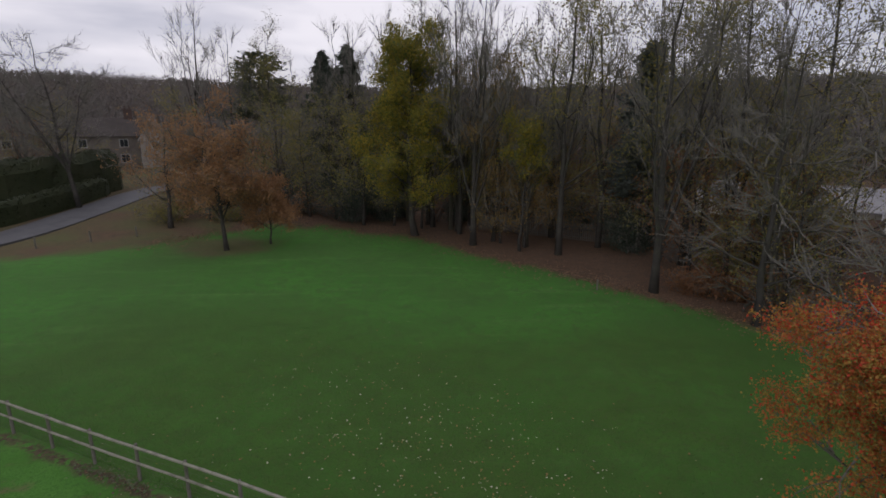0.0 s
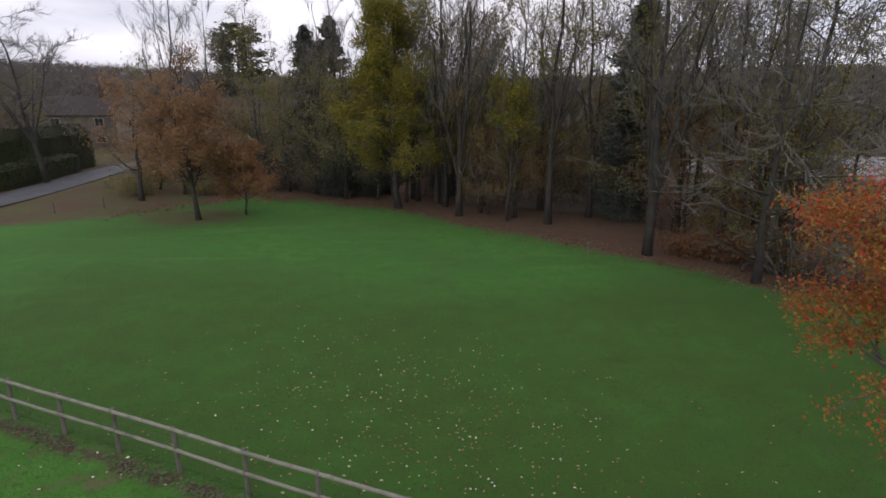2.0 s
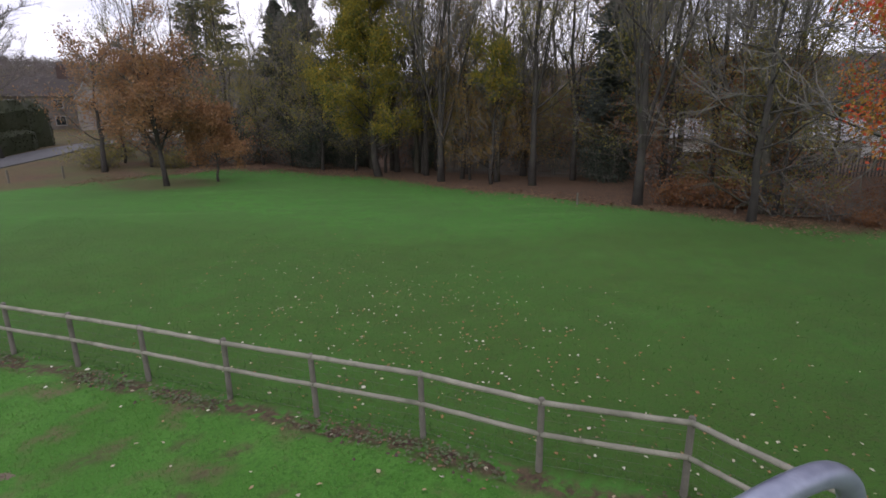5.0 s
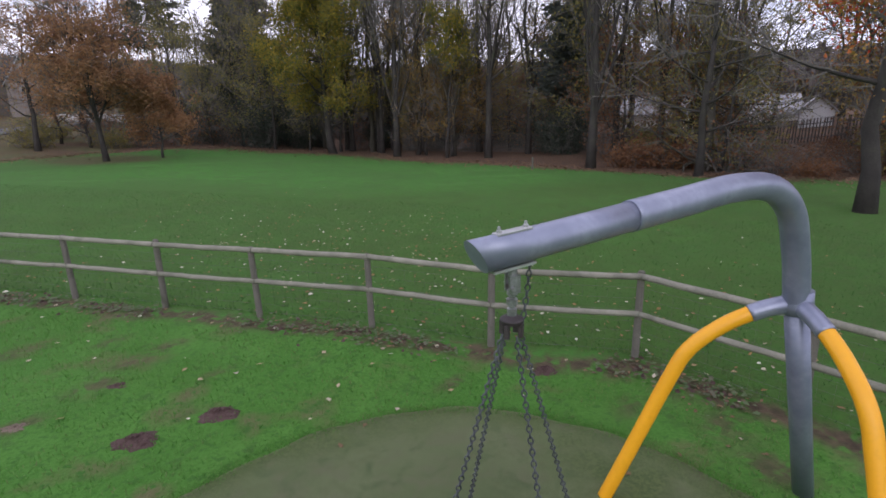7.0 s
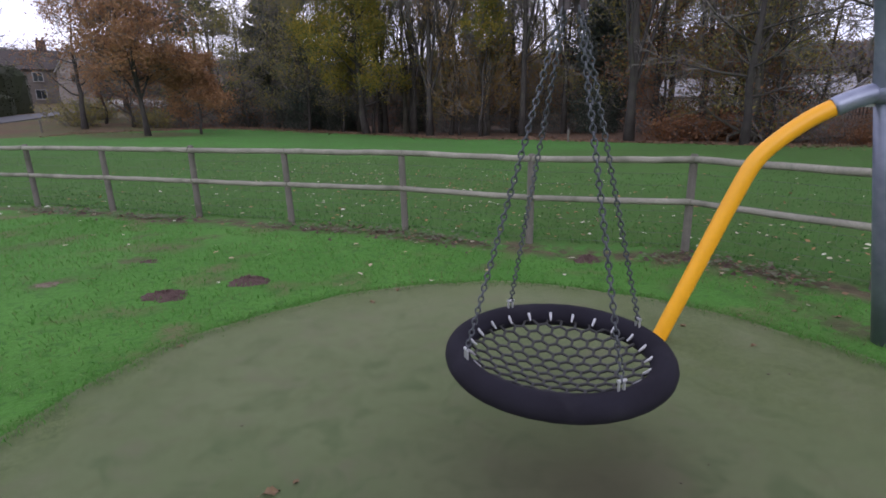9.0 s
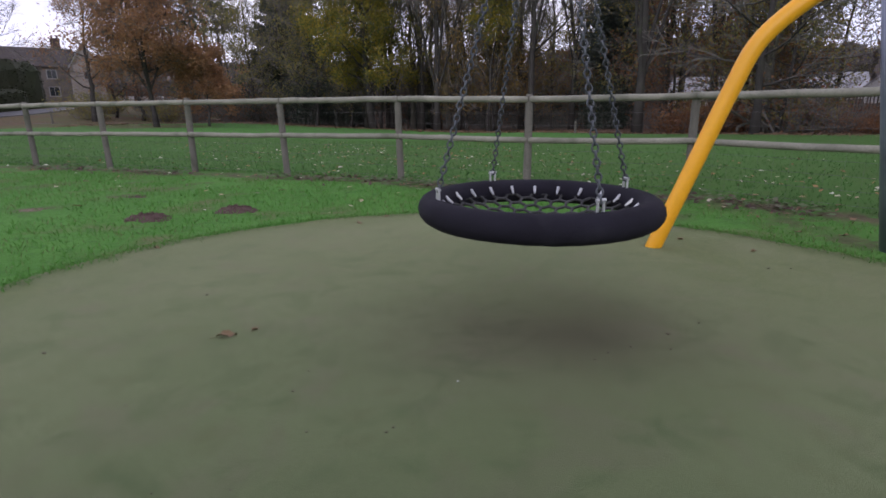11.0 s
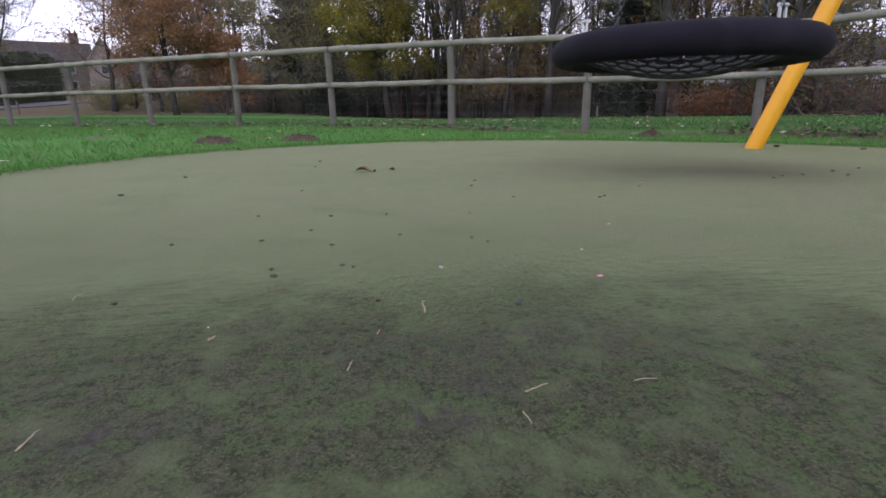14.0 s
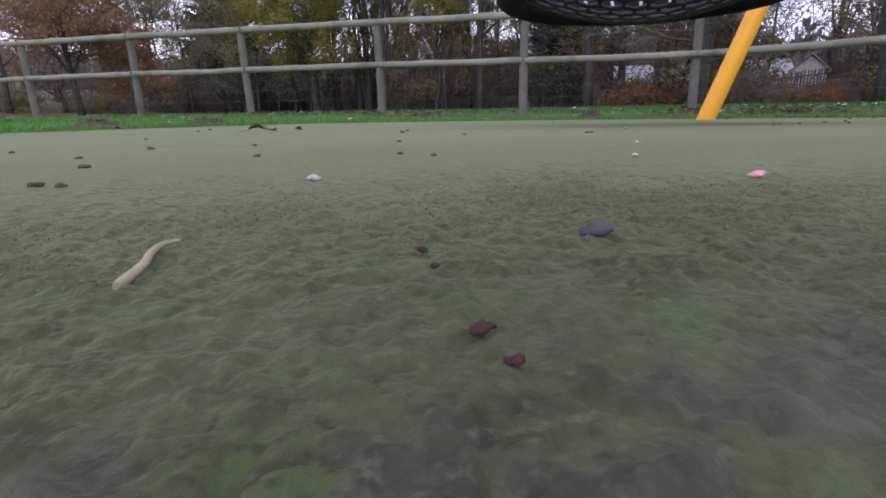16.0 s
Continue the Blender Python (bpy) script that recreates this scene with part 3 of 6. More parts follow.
def dirt_and_shade(x, y):
    """Dirt in the moss near the pad's edge; the widest patch paints drone shade."""
    d_ = np.zeros(np.shape(x))
    for cx_, cy_, a_, b_, k_ in ((-0.05, 3.510, 0.22, 0.055, 0.42), (-0.138, 3.376, 0.026, 0.014, 1.3), (-0.10, 3.42, 0.035, 0.02, 0.5), (-0.383, 3.385, 0.05, 0.022, 1.0)):
        d_ = np.maximum(d_, k_ * np.exp(-((x - cx_) / a_) ** 2 - ((y - cy_) / b_) ** 2 + 0.4 * wobble(x, y, 70)))
    return np.clip(d_, 0, 1)


rr = np.concatenate([np.linspace(0.02, 1, 46), [1.012]])
aa = np.linspace(0, 2 * np.pi, 161)[:-1]
R, A = np.meshgrid(rr, aa, indexing="ij")
bulge = 1 + 0.012 * np.sin(5 * A + 1) + 0.008 * np.sin(11 * A) + 0.005 * np.sin(23 * A + 2)
px, py = PAD_C[0] + PAD_R * R * bulge * np.cos(A), PAD_C[1] + PAD_R * R * bulge * np.sin(A)
pz = pad_height(px, py)
pz[-1] -= 0.06
na = len(aa)
i = np.arange(len(rr) * na).reshape(len(rr), na)
j = np.roll(i, -1, axis=1)
geo = Geo().add(np.stack([px, py, pz], -1).reshape(-1, 3), np.stack([i[:-1], i[1:], j[1:], j[:-1]], -1).reshape(-1, 4))
geo.f.append(i[0].tolist())
pad_mesh = geo.mesh("safety_pad", True)
# trodden wear, widened and darkened to paint in the seat's soft shadow
scuff_shade = 0.8 * np.exp(-((px - 1.22) / 0.75) ** 2 - ((py - 5.12) / 0.50) ** 2) * (0.8 + 0.2 * wobble(px, py, 6))
mossy = mossiness(px, py)
rim = sm(R + 0.03 * wobble(px, py, 4), 0.93, 1.0) * 0.35
film_green = np.clip(sm(R + 0.05 * wobble(px, py, 3), 0.80, 1.0) + 1.0 * sm(px - 1.9, 0, 1.0) * sm(py - 4.9, 0, 1.0), 0, 0.92)
at = pad_mesh.attributes.new("zone", "FLOAT_COLOR", "POINT")
at.data.foreach_set("color", np.stack([scuff_shade, np.maximum(mossy, rim), dirt_and_shade(px, py), film_green], -1).ravel())
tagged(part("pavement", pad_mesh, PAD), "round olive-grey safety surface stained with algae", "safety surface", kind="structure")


# ---- post and rail fence ----
def fence_line():
    rng = np.random.default_rng(3)
    fence = thing("post_and_rail_fence", "weathered round-rail wooden fence with wire netting below", "fence")
    for i, (x, y) in enumerate(POSTS):
        g = Geo()
        h = 1.175 + rng.uniform(-0.02, 0.03)
        lean = rng.normal(0, 0.012, 2)
        z0 = float(lie(x, y))
        pts = [(x + lean[0] * u * h, y + lean[1] * u * h, z0 - 0.25 + u * (h + 0.25)) for u in (0, 0.2, 0.5, 0.8, 0.985, 1)]
        tube(g, pts, [0.052, 0.052, 0.050, 0.049, 0.048, 0.036], 10)
        part("post", g, POST_WOOD, fence, smooth=False)
    for level, rad in ((1.130, 0.042), (0.620, 0.039)):
        for i in range(0, len(POSTS) - 1):
            (x0, y0), (x1, y1) = POSTS[i], POSTS[i + 1]
            ln = math.hypot(x1 - x0, y1 - y0)
            ox, oy = (y1 - y0) / ln * 0.035, -(x1 - x0) / ln * 0.035
            ux, uy = (x1 - x0) / ln * 0.008, (y1 - y0) / ln * 0.008
            g = Geo()
            k = 9
            u = np.linspace(0, 1, k)
            sag = -0.012 * np.sin(np.pi * u) * rng.uniform(0, 1) + rng.normal(0, 0.003, k)
            z = lie(x0, y0) + (lie(x1, y1) - lie(x0, y0)) * u + level + sag
            pts = np.stack([x0 + ox + ux + (x1 - x0 - 2 * ux) * u + rng.normal(0, 0.002, k), y0 + oy + uy + (y1 - y0 - 2 * uy) * u, z], -1)
            tube(g, pts, rad * (1 + rng.normal(0, 0.03, k)), 10)
            part("rail", g, RAIL_WOOD, fence, smooth=True)
    g = Geo()
    for i in range(4, len(POSTS) - 1):
        (x0, y0), (x1, y1) = POSTS[i], POSTS[i + 1]
        ln = math.hypot(x1 - x0, y1 - y0)
        ox, oy = (y1 - y0) / ln * -0.055, -(x1 - x0) / ln * -0.055
        for h in (0.06, 0.2, 0.34, 0.48, 0.64, 0.80, 0.95):
            tube(g, [(x0 + ox, y0 + oy, lie(x0, y0) + h), (x1 + ox, y1 + oy, lie(x1, y1) + h)], 0.0016, 4, False)
        n = max(2, int(ln / 0.15))
        for q in range(n):
            f = (q + 0.5) / n
            x, y = x0 + ox + (x1 - x0) * f, y0 + oy + (y1 - y0) * f
            tube(g, [(x, y, lie(x, y) + 0.04), (x, y, lie(x, y) + 0.96)], 0.0009, 3, False)
    part("wire_netting", g, WIRE, fence, "thin galvanised stock netting", kind="stuff")


fence_line()


# ---- basket swing ----
def chain(geo, a, b, link=0.037, width=0.025, wire=0.0046):
    a, b = np.array(a, float), np.array(b, float)
    ln = np.linalg.norm(b - a)
    d = (b - a) / ln
    s = np.cross(d, [0.3, 1, 0.2])
    s /= np.linalg.norm(s)
    t = np.cross(d, s)
    n = int(ln / (link * 0.78))
    ang = np.linspace(0, 2 * np.pi, 9)[:-1]
    for i in range(n):
        c = a + d * ln * (i + 0.5) / n
        w = s if i % 2 else t
        p = c + np.outer(np.cos(ang) * link / 2, d) + np.outer(np.sin(ang) * width / 2, w)
        e = np.cross(d, w)
        o = (p - c) / np.linalg.norm(p - c, axis=1)[:, None]
        q = np.arange(4) * np.pi / 2
        v = p[:, None] + wire * (np.cos(q)[None, :, None] * o[:, None] + np.sin(q)[None, :, None] * e)
        ii = np.arange(8)[:, None] * 4
        jj = np.arange(4)[None]
        f = np.stack([ii + jj, (ii + 4) % 32 + jj, (ii + 4) % 32 + (jj + 1) % 4, ii + (jj + 1) % 4], -1).reshape(-1, 4)
        geo.add(v.reshape(-1, 3), f)


def smooth_path(pts, n):
    """A round curve through the points (Catmull-Rom)."""
    p = np.array([pts[0], *pts, pts[-1]], float)
    out = []
    for i in range(1, len(p) - 2):
        for u in np.linspace(0, 1, n, endpoint=False):
            a, b, c, d = p[i - 1], p[i], p[i + 1], p[i + 2]
            out.append(0.5 * (2 * b + (c - a) * u + (2 * a - 5 * b + 4 * c - d) * u * u + (3 * b - a - 3 * c + d) * u ** 3))
    return np.array([*out, p[-1]])


HANG = np.array([1.21, 5.37])


def basket_swing():
    frame_ob = thing("swing_frame", "grey steel cantilever swing post braced by two curved yellow legs", "swing frame")
    tip = np.array([0.98, 5.31])
    foot = np.array([4.28, 6.2])
    way = (foot - tip) / np.linalg.norm(foot - tip)

    def at_(u, z):
        return (*(tip + way * u), z)
    g = Geo()
    arm = [at_(0, 2.575), at_(0.35, 2.60), at_(0.7, 2.63), at_(1.02, 2.66)]
    tube(g, arm, 0.080, 24)
    end_ring = g.v[0][:24]
    end_ring[:, :2] += way[None] * ((2.575 + 0.08 - end_ring[:, 2]) * 0.45)[:, None]  # the end is sawn off aslant
    part("arm", g, GALV, frame_ob, smooth=True)
    g = Geo()
    bend = smooth_path([at_(0.98, 2.657), at_(1.4, 2.695), at_(1.85, 2.735), at_(2.22, 2.70), at_(2.48, 2.53), at_(2.62, 2.24), at_(2.69, 2.03), at_(2.75, 1.80)], 7)
    tube(g, bend, 0.086, 24)
    part("bent_neck", g, GALV, frame_ob, smooth=True)
    g = Geo()
    tube(g, [at_(2.745, 1.83), at_(3.06, 0.9), at_(3.40, -0.1)], 0.081, 24)
    part("column", g, GALV, frame_ob, smooth=True)
    joint = np.array(at_(2.755, 1.83))
    left_foot = np.array([2.54, 6.56, -0.06])
    for f2 in (left_foot[:2], np.array([3.45, 4.80])):
        s0 = joint + np.array([*((f2 - joint[:2]) * 0.06), -0.02])
        s1 = joint + np.array([*((f2 - joint[:2]) * 0.20), -0.085])
        s2 = joint + np.array([*((f2 - joint[:2]) * 0.38), -0.22])
        s3 = joint + np.array([*((f2 - joint[:2]) * 0.56), -0.44])
        s4 = joint + np.array([*((f2 - joint[:2]) * 0.665), -0.74])
        end = np.array([*f2, -0.09])
        path = smooth_path([s0, s1, s2, s3, s4, s4 + (end - s4) * 0.5, end], 8)
        g = Geo()
        tube(g, path[8:], 0.0575, 20)
        part("leg", g, YELLOW, frame_ob, "curved yellow steel leg", smooth=True)
        g = Geo()
        tube(g, path[:11], 0.065, 20)
        part("leg_sleeve", g, GALV, frame_ob, smooth=True)
    g = Geo()
    tube(g, [joint + (0, 0, 0.10), joint + (0, 0, -0.02), joint + (0.01, 0, -0.07)], [0.095, 0.105, 0.100], 24)
    part("collar", g, GALV, frame_ob, smooth=True)
    for f2 in (left_foot[:2], np.array([3.45, 4.80])):
        o = (f2 - joint[:2]) / np.linalg.norm(f2 - joint[:2])
        g = box(Geo(), (0.15, 0.010, 0.05), (joint[0] + o[0] * 0.14, joint[1] + o[1] * 0.14, joint[2] - 0.085), math.atan2(o[1], o[0]))
        part("gusset", g, ZINC, frame_ob, "pale welded gusset plate")
    turn = math.atan2(way[1], way[0])
    cx, cy = tip + way * 0.235
    slope = math.atan(0.0735)
    plate_pos = Matrix.Translation((cx, cy, 2.672)) @ Matrix.Rotation(turn, 4, "Z") @ Matrix.Rotation(-slope, 4, "Y")
    g = box(Geo(), (0.20, 0.055, 0.008), (0, 0, 0), 0, 0.004)
    plate = part("top_plate", g, ZINC, frame_ob, "bright zinc clamp plate")
    plate.matrix_world = plate_pos
    for s in (-0.075, 0.075):
        g = Geo()
        tube(g, [(s, 0, 0.004), (s, 0, 0.018)], 0.013, 6)
        tube(g, [(s, 0, 0.018), (s, 0, 0.034)], 0.007, 8)
        b = part("bolt", g, ZINC, plate)
    g = box(Geo(), (0.24, 0.07, 0.012), (0, 0, 0), 0, 0.004)
    low = part("lower_plate", g, ZINC, frame_ob, "bright zinc hanger plate")
    low.matrix_world = Matrix.Translation((cx, cy, 2.502)) @ Matrix.Rotation(turn, 4, "Z") @ Matrix.Rotation(-slope, 4, "Y")

    swing = thing("basket_swing", "black round basket swing with rope net seat, hung on chains", "swing")
    hx, hy = HANG
    g = Geo()
    tube(g, [(hx, hy, 2.498), (hx, hy, 2.45)], 0.022, 12)
    box(g, (0.06, 0.012, 0.09), (hx, hy - 0.03, 2.42), turn)
    box(g, (0.06, 0.012, 0.09), (hx, hy + 0.03, 2.42), turn)
    tube(g, [(hx - 0.05 * way[1], hy - 0.06, 2.405), (hx, hy + 0.06, 2.405)], 0.011, 10)
    tube(g, [(hx, hy, 2.395), (hx, hy, 2.385), (hx, hy, 2.36), (hx, hy, 2.355), (hx, hy, 2.345), (hx, hy, 2.34), (hx, hy, 2.31), (hx, hy, 2.305), (hx, hy, 2.295), (hx, hy, 2.29), (hx, hy, 2.255)],
         [0.016, 0.026, 0.026, 0.016, 0.016, 0.027, 0.027, 0.016, 0.016, 0.024, 0.022], 16)
    part("swivel", g, SWIVEL_STEEL, swing, "worn zinc swivel bearing")
    g = Geo()
    tube(g, [(hx, hy, 2.255), (hx, hy, 2.24), (hx, hy, 2.235), (hx, hy, 2.215)], [0.03, 0.055, 0.058, 0.05], 18)
    for a in range(4):
        q = radians(45 + 90 * a)
        box(g, (0.022, 0.022, 0.07), (hx + 0.05 * math.cos(q), hy + 0.05 * math.sin(q), 2.185), q)
    part("chain_hub", g, DARK_STEEL, swing, "dark steel hub")
    g = Geo()
    sx_, sy_ = hx + 0.10 * way[0], hy + 0.10 * way[1]
    chain(g, (sx_, sy_, 2.50), (sx_ - 0.01, sy_, 2.36))
    chain(g, (sx_ - 0.01, sy_, 2.36), (hx + 0.055, hy, 2.20))
    part("safety_chain", g, CHAIN, swing, "slack safety chain beside the swivel")
    ring_z, ring_r, tube_r = 0.505, 0.525, 0.066
    tx_, ty_ = hx, hy
    hx, hy = 1.25, 5.45
    g = Geo()
    ang = np.linspace(0, 2 * np.pi, 65)[:-1]
    q = np.linspace(0, 2 * np.pi, 17)[:-1]
    lump = 1 + 0.012 * np.sin(ang * 31)[:, None] + 0.01 * np.sin(ang * 7 + 1)[:, None]
    rr_ = ring_r + tube_r * np.cos(q)[None] * lump
    v = np.stack([hx + rr_ * np.cos(ang)[:, None], hy + rr_ * np.sin(ang)[:, None], ring_z + tube_r * np.sin(q)[None] * lump], -1)
    ii = np.arange(64)[:, None] * 16
    jj = np.arange(16)[None]
    g.add(v.reshape(-1, 3), np.stack([ii + jj, (ii + 16) % 1024 + jj, (ii + 16) % 1024 + (jj + 1) % 16, ii + (jj + 1) % 16], -1).reshape(-1, 4))
    seat = part("seat_ring", g, RUBBER, swing, "padded black ring with a rope-wound cover", smooth=True)
    g = Geo()
    net_r = ring_r - tube_r + 0.01
    c = 0.049
    cells = {}

    def knot(x, y):
        r = min(1.0, math.hypot(x, y) / net_r)
        return (hx + x, hy + y, ring_z - 0.104 * (1 - r * r) - 0.012)
    for a in range(-12, 13):
        for b_ in range(-12, 13):
            x0, y0 = c * 1.5 * a, c * math.sqrt(3) * (b_ + a / 2)
            corners = [(x0 + c * math.cos(radians(60 * k)), y0 + c * math.sin(radians(60 * k))) for k in range(6)]
            for k in range(6):
                p0, p1 = corners[k], corners[(k + 1) % 6]
                key = tuple(sorted(((round(p0[0], 3), round(p0[1], 3)), (round(p1[0], 3), round(p1[1], 3)))))
                if key in cells or min(math.hypot(*p0), math.hypot(*p1)) > net_r:
                    continue
                cells[key] = 1
                ends = []
                for p in (p0, p1):
                    r = math.hypot(*p)
                    f = min(1.0, net_r / r) if r > 0 else 1
                    ends.append((p[0] * f, p[1] * f))
                tube(g, [knot(*ends[0]), knot(*ends[1])], 0.0084, 5, False)
    part("rope_net", g, ROPE, swing, "black rope net of hexagonal meshes", smooth=True)
    for k in range(22):
        q_ = 2 * math.pi * (k + 0.5) / 22
        g = Geo()
        tube(g, [(hx + r * math.cos(q_), hy + r * math.sin(q_), ring_z + z) for r, z in ((ring_r - tube_r * 0.80, 0.030), (ring_r - tube_r * 1.12, 0.012), (ring_r - tube_r * 1.40, -0.002))], [0.010, 0.008, 0.005], 8)
        part("rope_ferrule", g, ZINC, swing, "pale metal ferrule")
    for deg in (102, 190, -80, 11):
        q_ = radians(deg)
        top = (tx_ + 0.05 * math.cos(q_), ty_ + 0.05 * math.sin(q_), 2.16)
        low_ = (hx + (ring_r - 0.01) * math.cos(q_), hy + (ring_r - 0.01) * math.sin(q_), ring_z + tube_r + 0.035)
        g = Geo()
        chain(g, top, low_)
        part("chain", g, CHAIN, swing, "galvanised steel chain")
        g = Geo()
        for s in (-0.014, 0.014):
            a0 = np.array([*low_]) + (s * -math.sin(q_), s * math.cos(q_), 0)
            tube(g, [a0 + (0, 0, 0.012), a0 + (0, 0, -0.015), a0 + (0, 0, -0.045)], [0.005, 0.0065, 0.0065], 8)
        tube(g, [np.array(low_) + (0.022 * math.sin(q_), -0.022 * math.cos(q_), 0.01), np.array(low_) - (0.022 * math.sin(q_), -0.022 * math.cos(q_), -0.01)], 0.008, 8)
        part("shackle", g, ZINC, swing, "bright zinc shackle")


basket_swing()


# ---- trees ----
def bough(rng, start, way, length, up, k=5, kink=0.12):
    """A bent line that leaves start along way and turns upwards."""
    pts = [np.array(start, float)]
    d = np.array(way, float)
    for _ in range(k):
        d = d + rng.normal(0, kink, 3) + np.array([0, 0, up])
        d /= np.linalg.norm(d)
        pts.append(pts[-1] + d * length / k)
    return np.array(pts)


def skeleton_tree(seed, height, girth, first=0.25, limbs=14, spread=0.9, reach=0.45, up=0.12, twigs=5, sub=5, stems=1, twig_r=0.016, lean=(0, 0), fork=0.0, fan=0.10, jit=0.5, kink=0.12):
    """Trunk and limbs, twigs, and the places where leaves can hang."""
    rng = np.random.default_rng(seed)
    wood, fine, tips = Geo(), Geo(), []
    for s in range(stems):
        h = height * (1 if s == 0 else rng.uniform(0.7, 0.95))
        k = 12
        u = np.linspace(0, 1, k)
        drift = np.cumsum(rng.normal(0, 0.010 * h, (k, 2)), axis=0)
        drift -= drift[0]
        a = rng.uniform(0, 6.28)
        if fork:
            a = 6.283 * s / max(1, stems - 1) + rng.uniform(-0.4, 0.4)
            split = np.clip((u - fork) / (1 - fork), 0, 1)[:, None]
            off = np.array([math.cos(a), math.sin(a)]) * fan * h * rng.uniform(0.75, 1.2) * (s > 0)
            drift *= split ** 0.5
            xy = drift + off[None] * split ** 0.85 + np.array(lean)[None] * u[:, None] * h
        else:
            off = np.array([math.cos(a), math.sin(a)]) * (0.10 * h * (s > 0))
            xy = drift + off[None] * u[:, None] ** 0.8 + np.array(lean)[None] * u[:, None] * h + (0.25 * off / (0.10 * h) if s else 0)
        trunk = np.column_stack([xy, u * h])
        trunk[0, 2] = -0.3
        r = girth * (1 if s == 0 else (0.55 if fork else 0.7)) * (1 - 0.93 * u ** 0.85)
        r[0] *= 1.25
        tube(wood, trunk, np.maximum(r, 0.02), 9)
        for i in range(limbs):
            f = first + (0.96 - first) * ((i + rng.uniform(0, 0.9)) / limbs)
            p = np.array([np.interp(f, u, trunk[:, q]) for q in range(3)])
            az = i * 2.4 + rng.uniform(-0.4, 0.4) + s
            ln = height * reach * (1.15 - 0.75 * f) * rng.uniform(0.7, 1.15)
            el = rng.uniform(0.15, 0.5) + 0.6 * f * (1 - spread)
            d = np.array([math.cos(az) * spread, math.sin(az) * spread, el])
            d /= np.linalg.norm(d)
            limb = bough(rng, p, d, ln, up, 6, kink)
            lr = max(0.022, np.interp(f, u, r) * 0.45)
            tube(wood, limb, lr * (1 - 0.85 * np.linspace(0, 1, 7)), 5, False)
            for q in range(sub):
                g_ = rng.uniform(0.25, 1.0)
                pp = np.array([np.interp(g_, np.linspace(0, 1, 7), limb[:, e]) for e in range(3)])
                dd = limb[-1] - limb[0]
                dd = dd / np.linalg.norm(dd) + rng.normal(0, jit, 3)
                dd /= np.linalg.norm(dd)
                br = bough(rng, pp, dd, ln * rng.uniform(0.3, 0.6), up, 4, 0.16)
                tube(fine, br, np.array([0.9, 0.75, 0.6, 0.45, 0.3]) * max(0.03, lr * 0.42), 3, False)
                for w in range(twigs):
                    g2 = rng.uniform(0.2, 1.0)
                    p3 = np.array([np.interp(g2, np.linspace(0, 1, 5), br[:, e]) for e in range(3)])
                    d3 = (br[-1] - br[0]) / (np.linalg.norm(br[-1] - br[0]) + 1e-6) + rng.normal(0, jit * 1.1, 3)
                    d3 /= np.linalg.norm(d3)
                    tw = bough(rng, p3, d3, rng.uniform(0.5, 1.3) * height / 18, up * 0.8, 2, 0.2)
                    tube(fine, tw, np.array([1, 0.8, 0.4]) * twig_r, 3, False)
                    tips.append(tw[1])
                    tips.append(tw[2])
    return wood, fine, np.array(tips), rng


def plant(name, label, x, y, wood, fine, bark=None, turn=0.0, leaf=None, leaf_mat=None, category="tree", group="", scale=1.0, leaf_label=""):
    ob = thing(name, label, category, pose(x, y, float(lie(x, y)), 0, 0, turn) @ Matrix.Scale(scale, 4), group)
    if wood:
        part("trunk", wood, bark or BARK, ob, smooth=True)
    if fine:
        part("branchwork", fine, TWIG, ob, kind="stuff")
    if leaf:
        part("crown", leaf, leaf_mat, ob, leaf_label)
    return ob


def clump(rng, tips, n, spread, size, keep=None, droop=0.3, aspect=0.65):
    """Leaves strewn round the twig tips."""
    if keep is not None:
        tips = tips[keep(tips)]
    pick = tips[rng.integers(0, len(tips), n)]
    return leaves(Geo(), rng, pick + rng.normal(0, spread, (n, 3)), size, droop, aspect)


def lobed(tips):
    """Keeps the crown uneven, with gaps."""
    return (wobble(tips[:, 0] * 3.1, tips[:, 1] * 2.7 + tips[:, 2] * 1.9, 1.0) + wobble(tips[:, 2] * 3.3, tips[:, 0] * 1.9, 1.0, 2)) > -0.45


# the russet oak that stands alone in the field
w, f, tips, rng = skeleton_tree(11, 12.0, 0.20, first=0.27, limbs=12, spread=1.0, reach=0.33, up=0.05, twigs=6, sub=6, stems=5, fork=0.26, fan=0.25, lean=(-0.06, 0))
lf = clump(rng, tips, 27000, 0.28, 0.155, lambda t: lobed(t) & (np.sin(t[:, 0] * 37 + t[:, 1] * 53) > 1.55 * sm(t[:, 2], 4.5, 12) - 1))
plant("oak_tree", "lone oak with russet autumn leaves standing in the grass", -14.5, 44.0, w, f, BARK, 0, lf, OAK_LEAF)
# the smaller one behind it
w, f, tips, rng = skeleton_tree(12, 5.6, 0.10, first=0.18, limbs=16, spread=1.0, reach=0.46, up=0.04, twigs=6, sub=5)
lf = clump(rng, tips, 11000, 0.26, 0.17, lobed)
plant("small_oak_tree", "small oak thick with tan-brown leaves beside the lane", -11.5, 46.2, w, f, BARK, 40, lf, OAK_LEAF)
w, f, tips, rng = skeleton_tree(13, 10.5, 0.24, first=0.2, limbs=16, spread=0.9, reach=0.42, up=0.08, twigs=6, sub=5)
lf = clump(rng, tips, 2600, 0.3, 0.16, lobed)
plant("oak_tree", "half-bare oak with brown leaves near the lane", -22.5, 52.5, w, f, BARK, 80, lf, OAK_LEAF)

# the bare tree beside the lane
w, f, tips, rng = skeleton_tree(14, 18.5, 0.27, first=0.36, limbs=10, spread=0.9, reach=0.34, up=0.06, twigs=7, sub=8, stems=5, twig_r=0.017, lean=(-0.13, 0), fork=0.30, fan=0.36)
